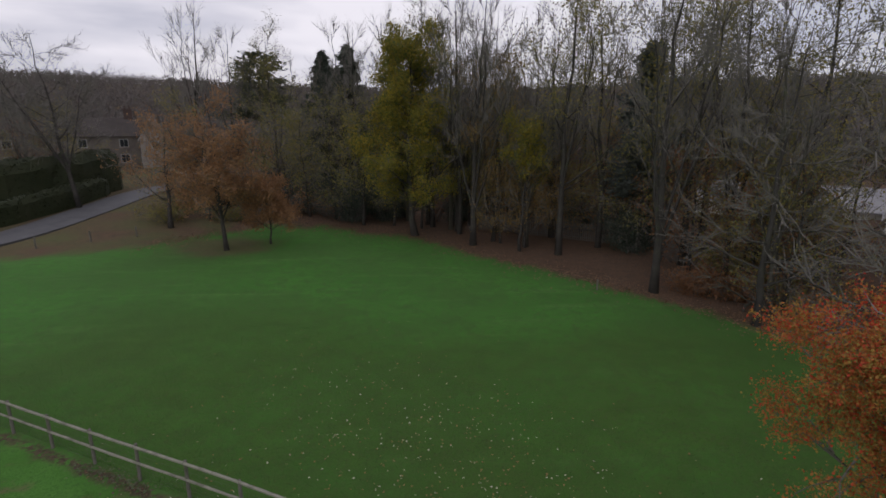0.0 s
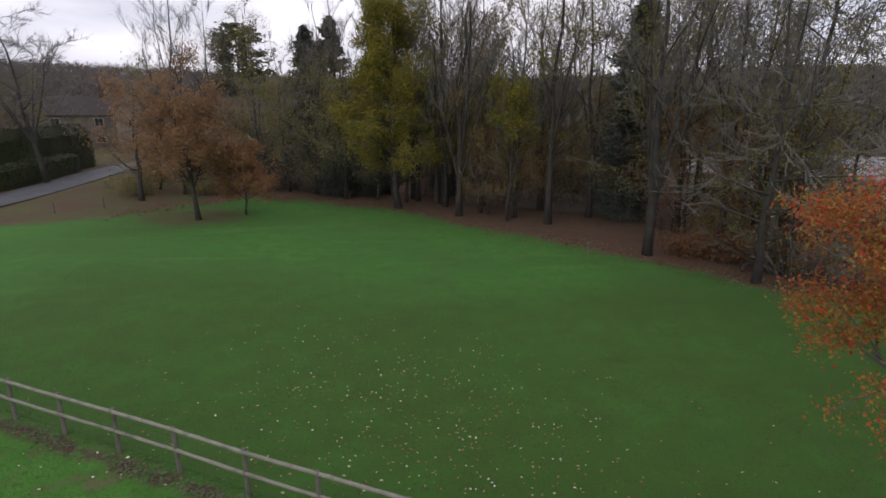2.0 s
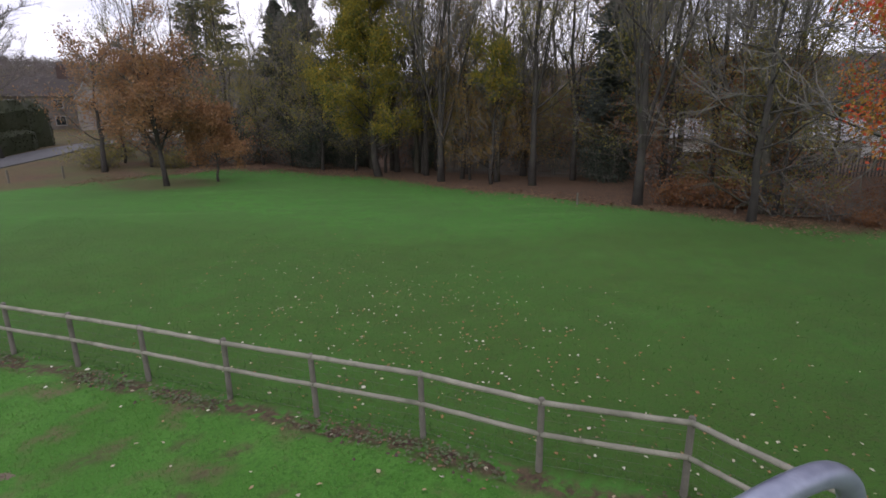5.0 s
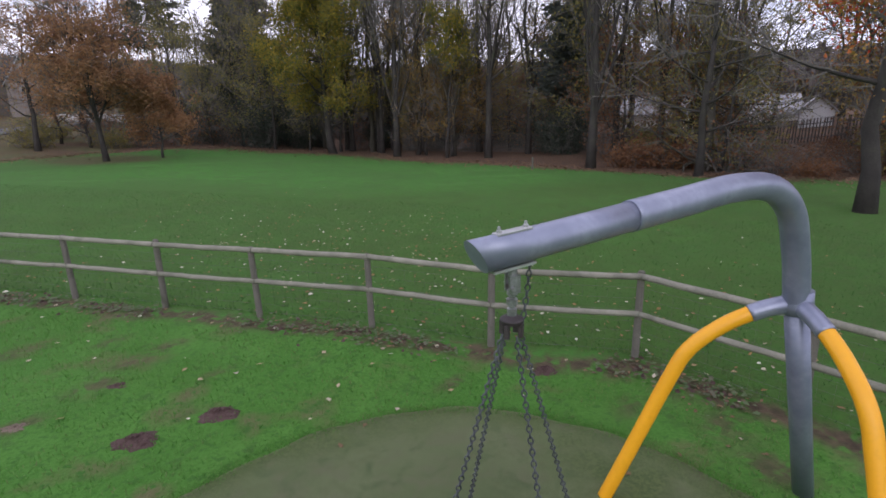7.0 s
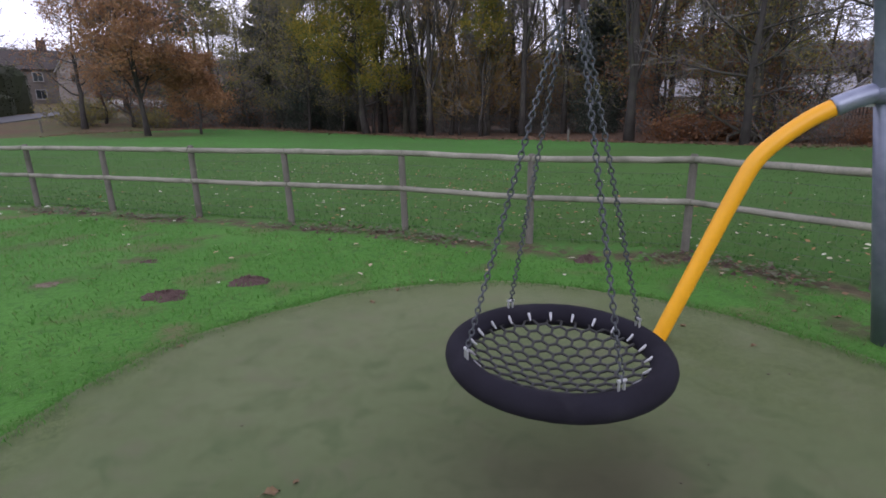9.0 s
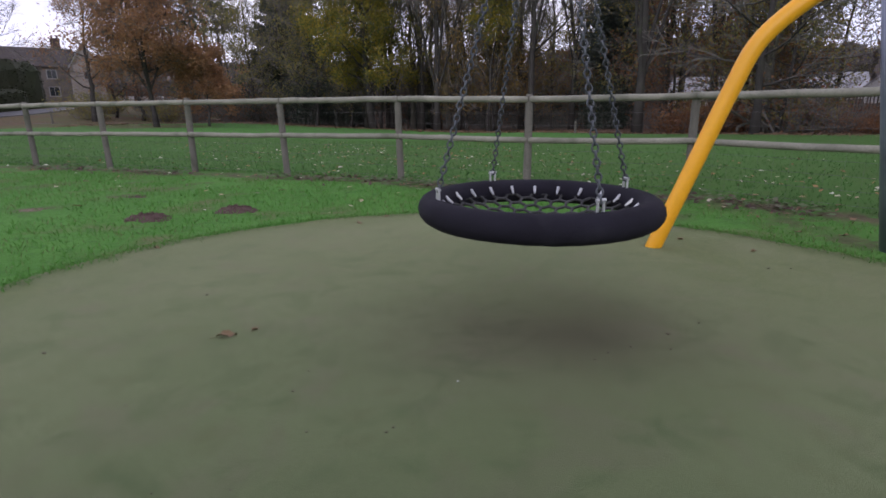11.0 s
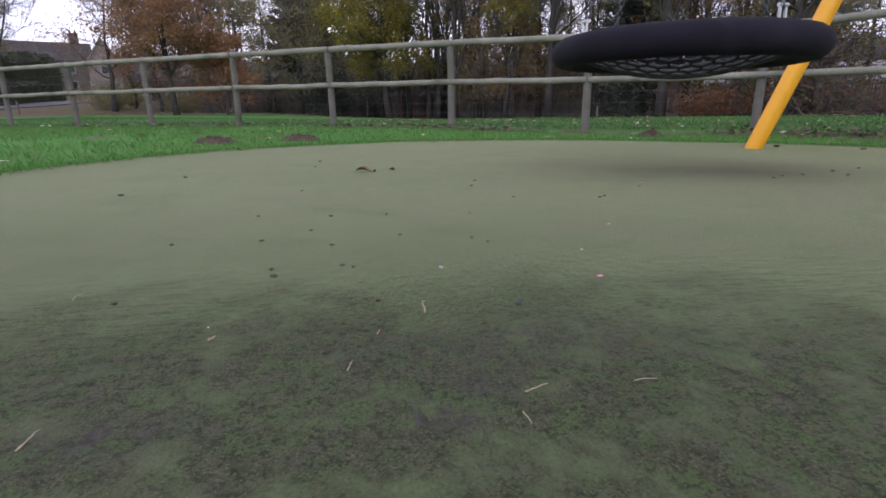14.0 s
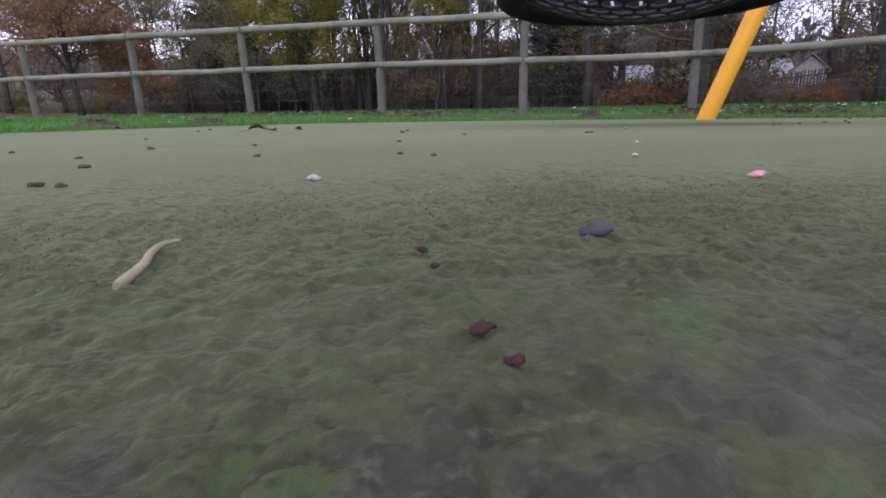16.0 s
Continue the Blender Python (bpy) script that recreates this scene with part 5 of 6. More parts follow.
# ---- houses ----
def house(name, label, x, y, turn, length, depth, eaves, ridge, wall_mat, roof_mat, windows=(), door=None, chimney=None, barge=False):
    """A house whose front looks along its own -y."""
    z0 = float(lie(x, y)) - 0.3
    ob = thing(name, label, "house", pose(x, y, z0, 0, 0, turn))
    hl, hd = length / 2, depth / 2
    g = Geo()
    outline = [(-hd, 0), (hd, 0), (hd, eaves), (0, ridge - 0.12), (-hd, eaves)]
    k = len(outline)
    verts = [(-hl, p, z) for p, z in outline] + [(hl, p, z) for p, z in outline]
    g.add(verts, [[i, (i + 1) % k, k + (i + 1) % k, k + i] for i in range(k)] + [list(range(k - 1, -1, -1)), list(range(k, 2 * k))])
    part("wall", g, wall_mat, ob)
    for side in (-1, 1):
        g = Geo()
        over, thick = 0.3, 0.16
        sl = (ridge - eaves) / hd
        a = (side * (hd + over), eaves - over * sl)
        o = [(a[0], a[1] + 0.02), (0, ridge + 0.02), (0, ridge + 0.02 + thick), (a[0], a[1] + 0.02 + thick)]
        verts = [(-hl - 0.2, p, z) for p, z in o] + [(hl + 0.2, p, z) for p, z in o]
        g.add(verts, [[0, 1, 5, 4], [1, 2, 6, 5], [2, 3, 7, 6], [3, 0, 4, 7], [3, 2, 1, 0], [4, 5, 6, 7]])
        part("roof", g, roof_mat, ob)
        if barge:
            g = Geo()
            verts = [(hl + q, p, z) for q in (0.2, 0.26) for p, z in ((a[0], a[1] - 0.06), (0, ridge - 0.06), (0, ridge + 0.22), (a[0], a[1] + 0.22))]
            g.add(verts, [[0, 1, 2, 3], [7, 6, 5, 4], [0, 4, 5, 1], [2, 6, 7, 3], [1, 5, 6, 2], [3, 7, 4, 0]])
            part("bargeboard", g, FRAME_WOOD, ob, "pale grey bargeboard")
    if barge:
        win = part("window", box(Geo(), (0.12, 1.0, 1.3), (hl + 0.03, 0, 3.9)), FRAME_WOOD, ob, "grey-framed window")
        part("pane", box(Geo(), (0.03, 0.8, 1.1), (hl + 0.1, 0, 3.9)), GLASS, win)
    for wx, wz, ww, wh in windows:
        fr = box(Geo(), (ww + 0.16, 0.12, wh + 0.16), (wx, -hd - 0.03, wz), 0)
        win = part("window", fr, FRAME_WOOD, ob, "grey-framed window")
        part("pane", box(Geo(), (ww / 2 - 0.05, 0.03, wh), (wx - ww / 4, -hd - 0.095, wz)), GLASS, win)
        part("pane", box(Geo(), (ww / 2 - 0.05, 0.03, wh), (wx + ww / 4, -hd - 0.095, wz)), GLASS, win)
        part("sill", box(Geo(), (ww + 0.3, 0.2, 0.08), (wx, -hd - 0.08, wz - wh / 2 - 0.12)), STONE, win)
    if door is not None:
        part("door", box(Geo(), (0.95, 0.1, 2.05), (door, -hd - 0.03, 1.33)), PALING, ob, "dark panelled door")
    if chimney is not None:
        g = box(Geo(), (1.3, 0.8, 2.2), (chimney, 0, ridge + 0.6))
        box(g, (1.45, 0.95, 0.18), (chimney, 0, ridge + 1.6))
        c = part("chimney", g, BRICK, ob, "dark brick chimney stack")
        for q in (-0.35, 0.35):
            part("chimney_pot", tube(Geo(), [(chimney + q, 0, ridge + 1.68), (chimney + q, 0, ridge + 2.15)], [0.16, 0.13], 10), BRICK, c)
    return ob


house("stone_house", "long two-storey stone house with a slate roof", -57.0, 97.0, 24, 22, 8, 5.5, 8.4, DARK_STONE, SLATE,
      [(-8, 4.3, 1.2, 1.2), (-8, 1.7, 1.2, 1.3), (-3.5, 4.3, 1.2, 1.2), (-3.5, 1.7, 1.2, 1.3), (2, 4.3, 1.2, 1.2), (2, 1.7, 1.2, 1.3), (8, 4.3, 1.2, 1.2), (8, 1.7, 1.3, 1.3)], 5.2, 9.0)
house("gabled_wing", "narrow stone house with a steep gable facing the lane", -43.8, 98.5, -65, 8, 4.4, 5.0, 8.6, STONE, SLATE, [(-1.5, 4.2, 0.9, 1.2), (1.5, 1.6, 0.9, 1.2)], barge=True)
house("stone_cottage", "low stone cottage with a brown roof beyond the hedge", -72.0, 88.0, 38, 16, 7, 3.2, 6.4, RENDER, SLATE, [(-4, 1.8, 1.1, 1.1), (3, 1.8, 1.1, 1.1)], 0, -5)
house("pale_bungalow", "low building with a pale sheet roof behind the trees", 39.5, 51.5, -38, 16, 8, 1.3, 3.0, RENDER, PALE_ROOF)
house("white_shed", "small white gabled outbuilding behind the palings", 41.0, 40.0, -135, 4.0, 2.3, 1.4, 2.5, WHITE, PALE_ROOF)

# the low pale wall where the lane bends
g = Geo()
for k in range(7):
    box(g, (1.5, 0.4, 1.0 + 0.04 * (k % 2)), (-33.5 + 1.35 * k, 84.0 - 0.4 * k, float(lie(-33 + 1.35 * k, 84)) + 0.4), -0.29, 0.03)
tagged(part("garden_wall", g, RENDER), "low pale rendered garden wall by the lane", "wall")


# ---- paling fence behind the trees ----
def palings(line, spacing, height):
    ob = thing("paling_fence", "dark wooden paling fence behind the trees", "fence")
    rng = np.random.default_rng(7)
    pale = box(Geo(), (0.085, 0.022, height), (0, 0, height / 2))
    me = pale.mesh("pale")
    me.materials.append(PALING)
    line = np.array(line, float)
    s = np.concatenate([[0], np.cumsum(np.hypot(*np.diff(line, axis=0).T))])
    n = int(s[-1] / spacing)
    for k in range(n):
        d = (k + 0.5) * spacing
        x, y = np.interp(d, s, line[:, 0]), np.interp(d, s, line[:, 1])
        x2, y2 = np.interp(d + 0.05, s, line[:, 0]), np.interp(d + 0.05, s, line[:, 1])
        p = new("pale", me)
        p.parent = ob
        p.matrix_world = pose(x, y, float(lie(x, y)), rng.normal(0, 1.2), rng.normal(0, 1.2), math.degrees(math.atan2(y2 - y, x2 - x)))
    for (x0, y0), (x1, y1) in zip(line, line[1:]):
        for h in (0.35, height - 0.35):
            g = Geo()
            u = np.linspace(0, 1, 9)
            xs, ys = x0 + (x1 - x0) * u, y0 + (y1 - y0) * u
            tube(g, np.column_stack([xs, ys, lie(xs, ys) + h]), 0.04, 4)
            part("rail", g, PALING, ob)


palings([(8.0, 55.0), (16.5, 48.5), (24.5, 43.0), (31.0, 36.5), (37.0, 31.5), (46.0, 28.0)], 0.19, 1.65)

# stub post in the field
g = Geo()
tube(g, [(12.5, 32.4, lie(12.5, 32.4) - 0.2), (12.5, 32.4, lie(12.5, 32.4) + 0.66), (12.5, 32.4, lie(12.5, 32.4) + 0.7)], [0.06, 0.06, 0.04], 8)
tagged(part("marker_post", g, POST_WOOD), "short dark wooden marker post in the grass", "post")
for x, y in ((-30.6, 45.8), (-27.2, 47.6), (-24.0, 49.0)):
    g = Geo()
    z = float(lie(x, y))
    tube(g, [(x, y, z - 0.2), (x, y, z + 0.95), (x, y, z + 1.0)], [0.07, 0.07, 0.045], 8)
    tagged(part("verge_post", g, POST_WOOD), "dark timber post on the lane verge", "post", "posts on the verge")


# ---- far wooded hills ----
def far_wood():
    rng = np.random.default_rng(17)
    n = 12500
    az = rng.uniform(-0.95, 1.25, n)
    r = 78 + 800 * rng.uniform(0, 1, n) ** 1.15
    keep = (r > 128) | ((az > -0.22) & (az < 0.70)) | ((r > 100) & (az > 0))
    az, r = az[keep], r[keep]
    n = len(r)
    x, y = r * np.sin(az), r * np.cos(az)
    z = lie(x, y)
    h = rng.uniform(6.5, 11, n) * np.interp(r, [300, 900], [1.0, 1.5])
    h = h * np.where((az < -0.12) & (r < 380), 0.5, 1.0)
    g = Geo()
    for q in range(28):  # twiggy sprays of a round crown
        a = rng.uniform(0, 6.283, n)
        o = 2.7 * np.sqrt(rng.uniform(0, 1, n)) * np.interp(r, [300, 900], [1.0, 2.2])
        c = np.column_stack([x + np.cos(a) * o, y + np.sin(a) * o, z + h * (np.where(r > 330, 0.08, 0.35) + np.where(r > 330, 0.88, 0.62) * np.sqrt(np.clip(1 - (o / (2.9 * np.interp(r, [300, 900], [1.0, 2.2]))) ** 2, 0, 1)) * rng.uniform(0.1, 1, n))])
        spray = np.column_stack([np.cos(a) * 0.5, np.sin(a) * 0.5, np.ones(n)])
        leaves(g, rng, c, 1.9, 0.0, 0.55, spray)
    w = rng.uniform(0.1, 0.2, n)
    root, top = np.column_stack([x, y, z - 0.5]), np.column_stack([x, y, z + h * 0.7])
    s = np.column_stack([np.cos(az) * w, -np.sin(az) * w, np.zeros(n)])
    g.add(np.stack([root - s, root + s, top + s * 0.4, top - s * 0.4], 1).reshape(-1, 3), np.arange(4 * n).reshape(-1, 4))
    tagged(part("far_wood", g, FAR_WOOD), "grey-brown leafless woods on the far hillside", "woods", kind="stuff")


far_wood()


# ---- molehills, fallen branches, leaves and grass ----
def molehill(x, y, width, height, seed, label, soil_mat):
    rng = np.random.default_rng(seed)
    rr_ = np.linspace(0.03, 1, 11)
    aa_ = np.linspace(0, 2 * np.pi, 29)[:-1]
    r, a = np.meshgrid(rr_, aa_, indexing="ij")
    edge = 1 + 0.10 * np.sin(3 * a + seed) + 0.08 * np.sin(7 * a) + 0.06 * np.sin(13 * a + 2 * seed)
    px_, py_ = x + width * r * edge * np.cos(a), y + 0.7 * width * r * edge * np.sin(a)
    pz_ = lie(px_, py_) + height * (1 - r ** 1.7) - 0.012 + rng.normal(0, height * 0.20, r.shape) * (1 - r ** 3)
    i_ = np.arange(r.size).reshape(r.shape)
    j_ = np.roll(i_, -1, axis=1)
    g = Geo().add(np.stack([px_, py_, pz_], -1).reshape(-1, 3), np.stack([i_[:-1], i_[1:], j_[1:], j_[:-1]], -1).reshape(-1, 4))
    g.f.append(i_[0].tolist())
    tagged(part("molehill", g, soil_mat), label, "molehill", "molehills on the lawn")


for x, y, wd, h, label in ((-1.72, 8.38, 0.29, 0.055, "dark fresh molehill on the lawn"), (-0.97, 8.70, 0.28, 0.055, "dark fresh molehill on the lawn"),
                           (-3.05, 8.9, 0.22, 0.018, "flattened pale molehill on the lawn"), (2.95, 8.75, 0.2, 0.06, "low dark molehill under the fence"),
                           (-5.2, 10.6, 0.25, 0.02, "flattened worn molehill on the lawn"), (-2.3, 9.6, 0.2, 0.02, "small worn molehill on the lawn")):
    molehill(x, y, 0.88 * wd, 1.15 * h, int(abs(x) * 10), label, TURNED_SOIL if "flattened" in label else SOIL)


def dead_branches():
    rng = np.random.default_rng(33)
    for k, (x, y, ln, az) in enumerate(((20.4, 27.2, 4.5, 2.9), (22.0, 26.4, 4.0, 2.4), (19.2, 27.6, 3.4, 0.4), (23.6, 24.2, 4.2, 2.7))):
        g = Geo()
        z = float(lie(x, y))
        ob = thing("dead_branch", "grey fallen branch at the field edge", "branch", None, "fallen branches")
        main = bough(rng, (x, y, z + 0.3), (math.cos(az), math.sin(az), 0.28), ln, -0.02, 7, 0.10)
        tube(g, main, np.linspace(0.075, 0.02, 8), 6)
        part("bough", g, BARK_PALE, ob, smooth=True)
        for q in range(12):
            s = main[rng.integers(1, 8)]
            d = np.array([math.cos(az), math.sin(az), 0.15]) + rng.normal(0, 0.5, 3)
            b = bough(rng, s, d / np.linalg.norm(d), rng.uniform(0.7, 1.6), 0.0, 4, 0.2)
            part("side_shoot", tube(Geo(), b, np.linspace(0.028, 0.008, 5), 4, False), BARK_PALE, ob, smooth=True)
        part("stub", tube(Geo(), [(x, y, z - 0.05), (x, y, z + 0.3)], 0.06, 6), BARK_PALE, ob, smooth=True)


dead_branches()


def strewn(name, label, category, n, place, size, seed, material, lift=0.02, upright=False, aspect=0.7):
    """Small flat or upright pieces strewn over the land."""
    rng = np.random.default_rng(seed)
    x, y = place(rng, n)
    z = surface_height(x, y)
    c = np.column_stack([x, y, z + lift])
    if upright:
        ax = np.tile([0.0, 0.0, 1.0], (len(x), 1)) + rng.normal(0, 0.35, (len(x), 3))
        g = leaves(Geo(), rng, c, size, 0.0, aspect, ax)
    else:
        ax = rng.normal(0, 1, (len(x), 3)) * (1, 1, 0.12)
        ax /= np.linalg.norm(ax, axis=1)[:, None]
        s = np.column_stack([-ax[:, 1], ax[:, 0], rng.normal(0, 0.25, len(x))])
        s /= np.linalg.norm(s, axis=1)[:, None]
        ln = size * rng.uniform(0.55, 1.3, len(x))[:, None]
        w_ = ln * aspect * 0.5
        up_ = np.array([0, 0, 1.0])
        curl = rng.uniform(0.0, 0.18, len(x))[:, None] * ln
        v = np.stack([c - ax * ln / 2, c - ax * ln * 0.1 + s * w_ + up_ * curl, c + ax * ln / 2 + up_ * curl * 0.5, c - ax * ln * 0.1 - s * w_ + up_ * curl * 0.7], 1)
        g = Geo().add(v.reshape(-1, 3), np.arange(4 * len(x)).reshape(-1, 4))
    return tagged(part(name, g, material), label, category, kind="stuff")


def surface_height(x, y):
    """The land, or the pad where it lies."""
    on = np.hypot(x - PAD_C[0], y - PAD_C[1]) < PAD_R
    return np.where(on, pad_height(x, y), lie(x, y))


FX, FY = edge_x[order], edge_y[order]


def on_field(rng, n):
    """Windfall leaves lie thickest near the fence and thin out across the field."""
    x = rng.normal(2.4, 4.5, n)
    y = np.interp(x, FX, FY) + np.abs(rng.normal(3.8, 4.0, n)) + 0.3
    return x, y


def on_lawn(rng, n):
    x = rng.uniform(-9, 8, n)
    y = np.interp(x, FX, FY) - 0.1 - np.abs(rng.normal(0, 3.0, n))
    ok = np.hypot(x - PAD_C[0], y - PAD_C[1]) > PAD_R * 1.0
    return x[ok], y[ok]


def lawn_patch(rng, n):
    x = rng.uniform(-9, 7.5, n)
    y = np.interp(x, FX, FY) + 0.15 - 7.5 * rng.uniform(0, 1, n) ** 1.15
    ok = (np.hypot(x - PAD_C[0], y - PAD_C[1]) > PAD_R * 0.985) & (y > 3)
    ok &= segment_gap(x, y + 0.32, POSTS) > 0.34 + 0.16 * wobble(x, y, 3.0) + 0.1 * wobble(x, y, 9.0)
    ok &= wobble(x, y, 2.3, 4) + 0.6 * wobble(x, y, 6.1, 2) < 0.85
    ok &= worn(x, y) < rng.uniform(0.15, 0.75, n)
    return x[ok], y[ok]


def field_patch(rng, n):
    x = rng.uniform(-16, 14, n)
    y = np.interp(x, FX, FY) + 0.1 + 13 * rng.uniform(0, 1, n) ** 1.6
    return x, y


def fence_foot(rng, n):
    k = rng.integers(5, len(POSTS) - 2, n)
    u = rng.uniform(0, 1, n)
    p = np.array(POSTS)
    c = p[k] * (1 - u[:, None]) + p[k + 1] * u[:, None]
    lump = wobble(c[:, 0] * 2.2, c[:, 1] * 2.2, 1.0) > 0.05
    return c[lump, 0] + rng.normal(-0.08, 0.16, lump.sum()), c[lump, 1] + rng.normal(-0.28, 0.16, lump.sum())


def pad_rim(rng, n):
    a = rng.uniform(0, 6.283, n)
    r = PAD_R * (1.0 + rng.normal(0.004, 0.024, n))
    return PAD_C[0] + r * np.cos(a), PAD_C[1] + r * np.sin(a)


def litter_belt(rng, n):
    x = rng.uniform(-22, 32, n)
    lx, ly = np.array(LITTER_EDGE).T
    return x, np.interp(x, lx, ly) + rng.normal(1.2, 2.0, n)


strewn("lawn_grass", "short bright green lawn grass inside the fence", "grass", 52000, lawn_patch, 0.055, 1, GRASS_BLADE, 0.02, True, 0.16)
strewn("field_grass", "mown green grass of the open field", "grass", 42000, field_patch, 0.06, 2, MEADOW_BLADE, 0.02, True, 0.2)
strewn("rim_grass", "grass growing over the edge of the pad", "grass", 12000, pad_rim, 0.034, 3, GRASS_BLADE, 0.015, True, 0.16)
strewn("weeds", "low leafy weeds along the foot of the fence", "weeds", 2600, fence_foot, 0.075, 4, WEED_LEAF, 0.04, False, 0.7)


def soil_clods(n, seed):
    """Lumps of turned soil along the foot of the fence."""
    rng = np.random.default_rng(seed)
    x, y = fence_foot(rng, n)
    g = Geo()
    a = np.arange(6) * np.pi / 3
    for px_, py_ in zip(x, y):
        s_ = rng.uniform(0.02, 0.055)
        z_ = float(lie(px_, py_))
        ring_ = np.column_stack([px_ + s_ * np.cos(a) * rng.uniform(0.7, 1.3, 6), py_ + s_ * np.sin(a) * rng.uniform(0.7, 1.3, 6), np.full(6, z_ - 0.01)])
        top_ = (px_ + rng.normal(0, 0.2) * s_, py_ + rng.normal(0, 0.2) * s_, z_ + s_ * rng.uniform(0.5, 1.0))
        g.add(np.vstack([ring_, top_]), [[k_, (k_ + 1) % 6, 6] for k_ in range(6)])
    tagged(part("soil_clods", g, SOIL, smooth=True), "dark lumps of turned soil below the fence", "soil", kind="stuff")


soil_clods(380, 14)
strewn("fence_foot_leaves", "brown dead leaves lying along the foot of the fence", "leaves", 900, fence_foot, 0.06, 8, LITTER_LEAF, 0.02)
strewn("fallen_leaves", "pale yellow fallen leaves scattered on the field", "leaves", 540, on_field, 0.074, 5, FALLEN_LEAF, 0.022)
strewn("brown_field_leaves", "dull brown fallen leaves sunk in the field grass", "leaves", 600, on_field, 0.075, 15, OAK_LEAF, 0.016)
strewn("lawn_leaves", "pale and brown fallen leaves on the lawn", "leaves", 120, on_lawn, 0.09, 6, FALLEN_LEAF, 0.03)
strewn("leaf_litter", "brown dead leaves under the trees", "leaves", 7000, litter_belt, 0.17, 7, LITTER_LEAF, 0.03)


def scattered(name, label, category, spots, material, size, squash, seed):
    """Small lumpy bits, each its own thing."""
    rng = np.random.default_rng(seed)
    for k, (x, y, s) in enumerate(spots):
        bm = bmesh.new()
        bmesh.ops.create_icosphere(bm, subdivisions=2, radius=0.5)
        for v in bm.verts:
            v.co *= 1 + 0.5 * noise.noise(v.co * 2.3 + Vector((k * 3.1, 0, 0))) + 0.45 * noise.noise(v.co * 5.5 + Vector((0, k * 3.1, 0)))
            v.co.x *= 1.0 + 0.25 * math.sin(k * 2.4)
            v.co.z *= squash
        me = bpy.data.meshes.new(name)
        bm.to_mesh(me)
        bm.free()
        me.polygons.foreach_set("use_smooth", [True] * len(me.polygons))
        me.materials.append(material)
        ob = tagged(new(name, me), label, category, name + "s on the pad")
        z = float(surface_height(np.array(x), np.array(y)))
        ob.matrix_world = pose(x, y, z + s * size * squash * 0.35 + (0.0018 if y < 3.6 else 0.0012 * (y < 3.9)), 0, 0, rng.uniform(0, 360)) @ Matrix.Scale(s * size, 4)


scattered("dark_stone", "small blue-black stone chip on the pad", "stone", [(-0.019, 3.606, 1.0)], PEBBLE_DARK, 0.0082, 0.5, 1)
scattered("pink_pebble", "pink smooth pebble on the pad", "stone", [(0.127, 3.698, 1.0)], PEBBLE_PINK, 0.0070, 0.6, 2)
scattered("white_pebble", "white pebble on the pad", "stone", [(-0.092, 3.774, 1.0), (0.16, 3.85, 0.7), (0.302, 4.054, 0.8), (0.721, 4.713, 0.9), (-0.373, 3.586, 0.35)], PEBBLE_WHITE, 0.0068, 0.6, 3)
scattered("soil_crumb", "dark crumb of soil on the pad", "soil crumb",
          [(-0.294, 4.247, 1.4), (-0.269, 3.957, 1.3), (-0.225, 3.803, 1.0), (-0.242, 3.815, 1.0), (0.014, 3.934, 0.9), (-0.010, 3.971, 0.9),
           (-0.143, 4.018, 1.0), (-0.069, 3.605, 0.35), (-0.969, 4.721, 2.4), (-0.424, 4.719, 1.3), (-0.165, 4.249, 1.1), (0.127, 4.725, 1.5), (-0.563, 4.008, 1.2), (-0.338, 3.773, 1.4), (-0.322, 4.093, 1.0), (-0.203, 3.654, 0.8), (-0.486, 5.883, 2.2), (-0.945, 5.216, 2.4), (0.167, 4.874, 1.5), (0.203, 4.467, 1.1), (0.470, 4.451, 1.4), (1.378, 4.862, 1.8), (1.656, 4.853, 1.6), (1.188, 6.083, 1.6), (2.971, 5.884, 2.6), (3.109, 5.859, 2.4),
           (-0.475, 5.570, 1.6), (0.447, 4.429, 1.4), (-0.515, 3.684, 1.1), (-0.348, 3.810, 1.0), (-0.404, 4.014, 1.2), (-0.466, 4.279, 1.2), (0.034, 4.231, 0.9), (0.682, 4.652, 1.0), (1.297, 4.806, 1.6), (1.73, 5.0, 2.0), (1.95, 5.1, 2.0), (1.5, 4.9, 1.7)], DRY_SOIL, 0.0064, 0.45, 4)


def dead_leaf(x, y, size, turn, seed):
    rng = np.random.default_rng(seed)
    n = 9
    g = Geo()
    u = np.linspace(0, 1, n)
    half = 0.5 * np.sin(np.pi * u) ** 0.7 * (0.75 + 0.25 * np.cos(u * 19))
    zc = 0.10 * np.sin(u * 5 + seed) + 0.12
    rows = []
    for k, s in enumerate((-1, -0.5, 0, 0.5, 1)):
        rows.append(np.column_stack([u - 0.5, s * half * 0.8, zc + 0.22 * abs(s) * (0.6 + 0.6 * np.sin(u * 7 + k)) + rng.normal(0, 0.015, n)]))
    v = np.stack(rows)
    i_ = np.arange(5 * n).reshape(5, n)
    g.add(v.reshape(-1, 3), np.stack([i_[:-1, :-1], i_[:-1, 1:], i_[1:, 1:], i_[1:, :-1]], -1).reshape(-1, 4))
    tube(g, [(-0.5, 0, 0.1), (-0.7, 0.05, 0.06), (-0.85, 0.03, 0.02)], 0.015, 5)
    ob = part("dead_leaf", g, BROWN_LEAF, smooth=True)
    tagged(ob, "curled brown dead leaf on the pad", "leaf", "dead leaves on the pad")
    ob.matrix_world = pose(x, y, float(surface_height(np.array(x), np.array(y))), 0, 0, turn) @ Matrix.Diagonal((size, size, 0.6 * size, 1))


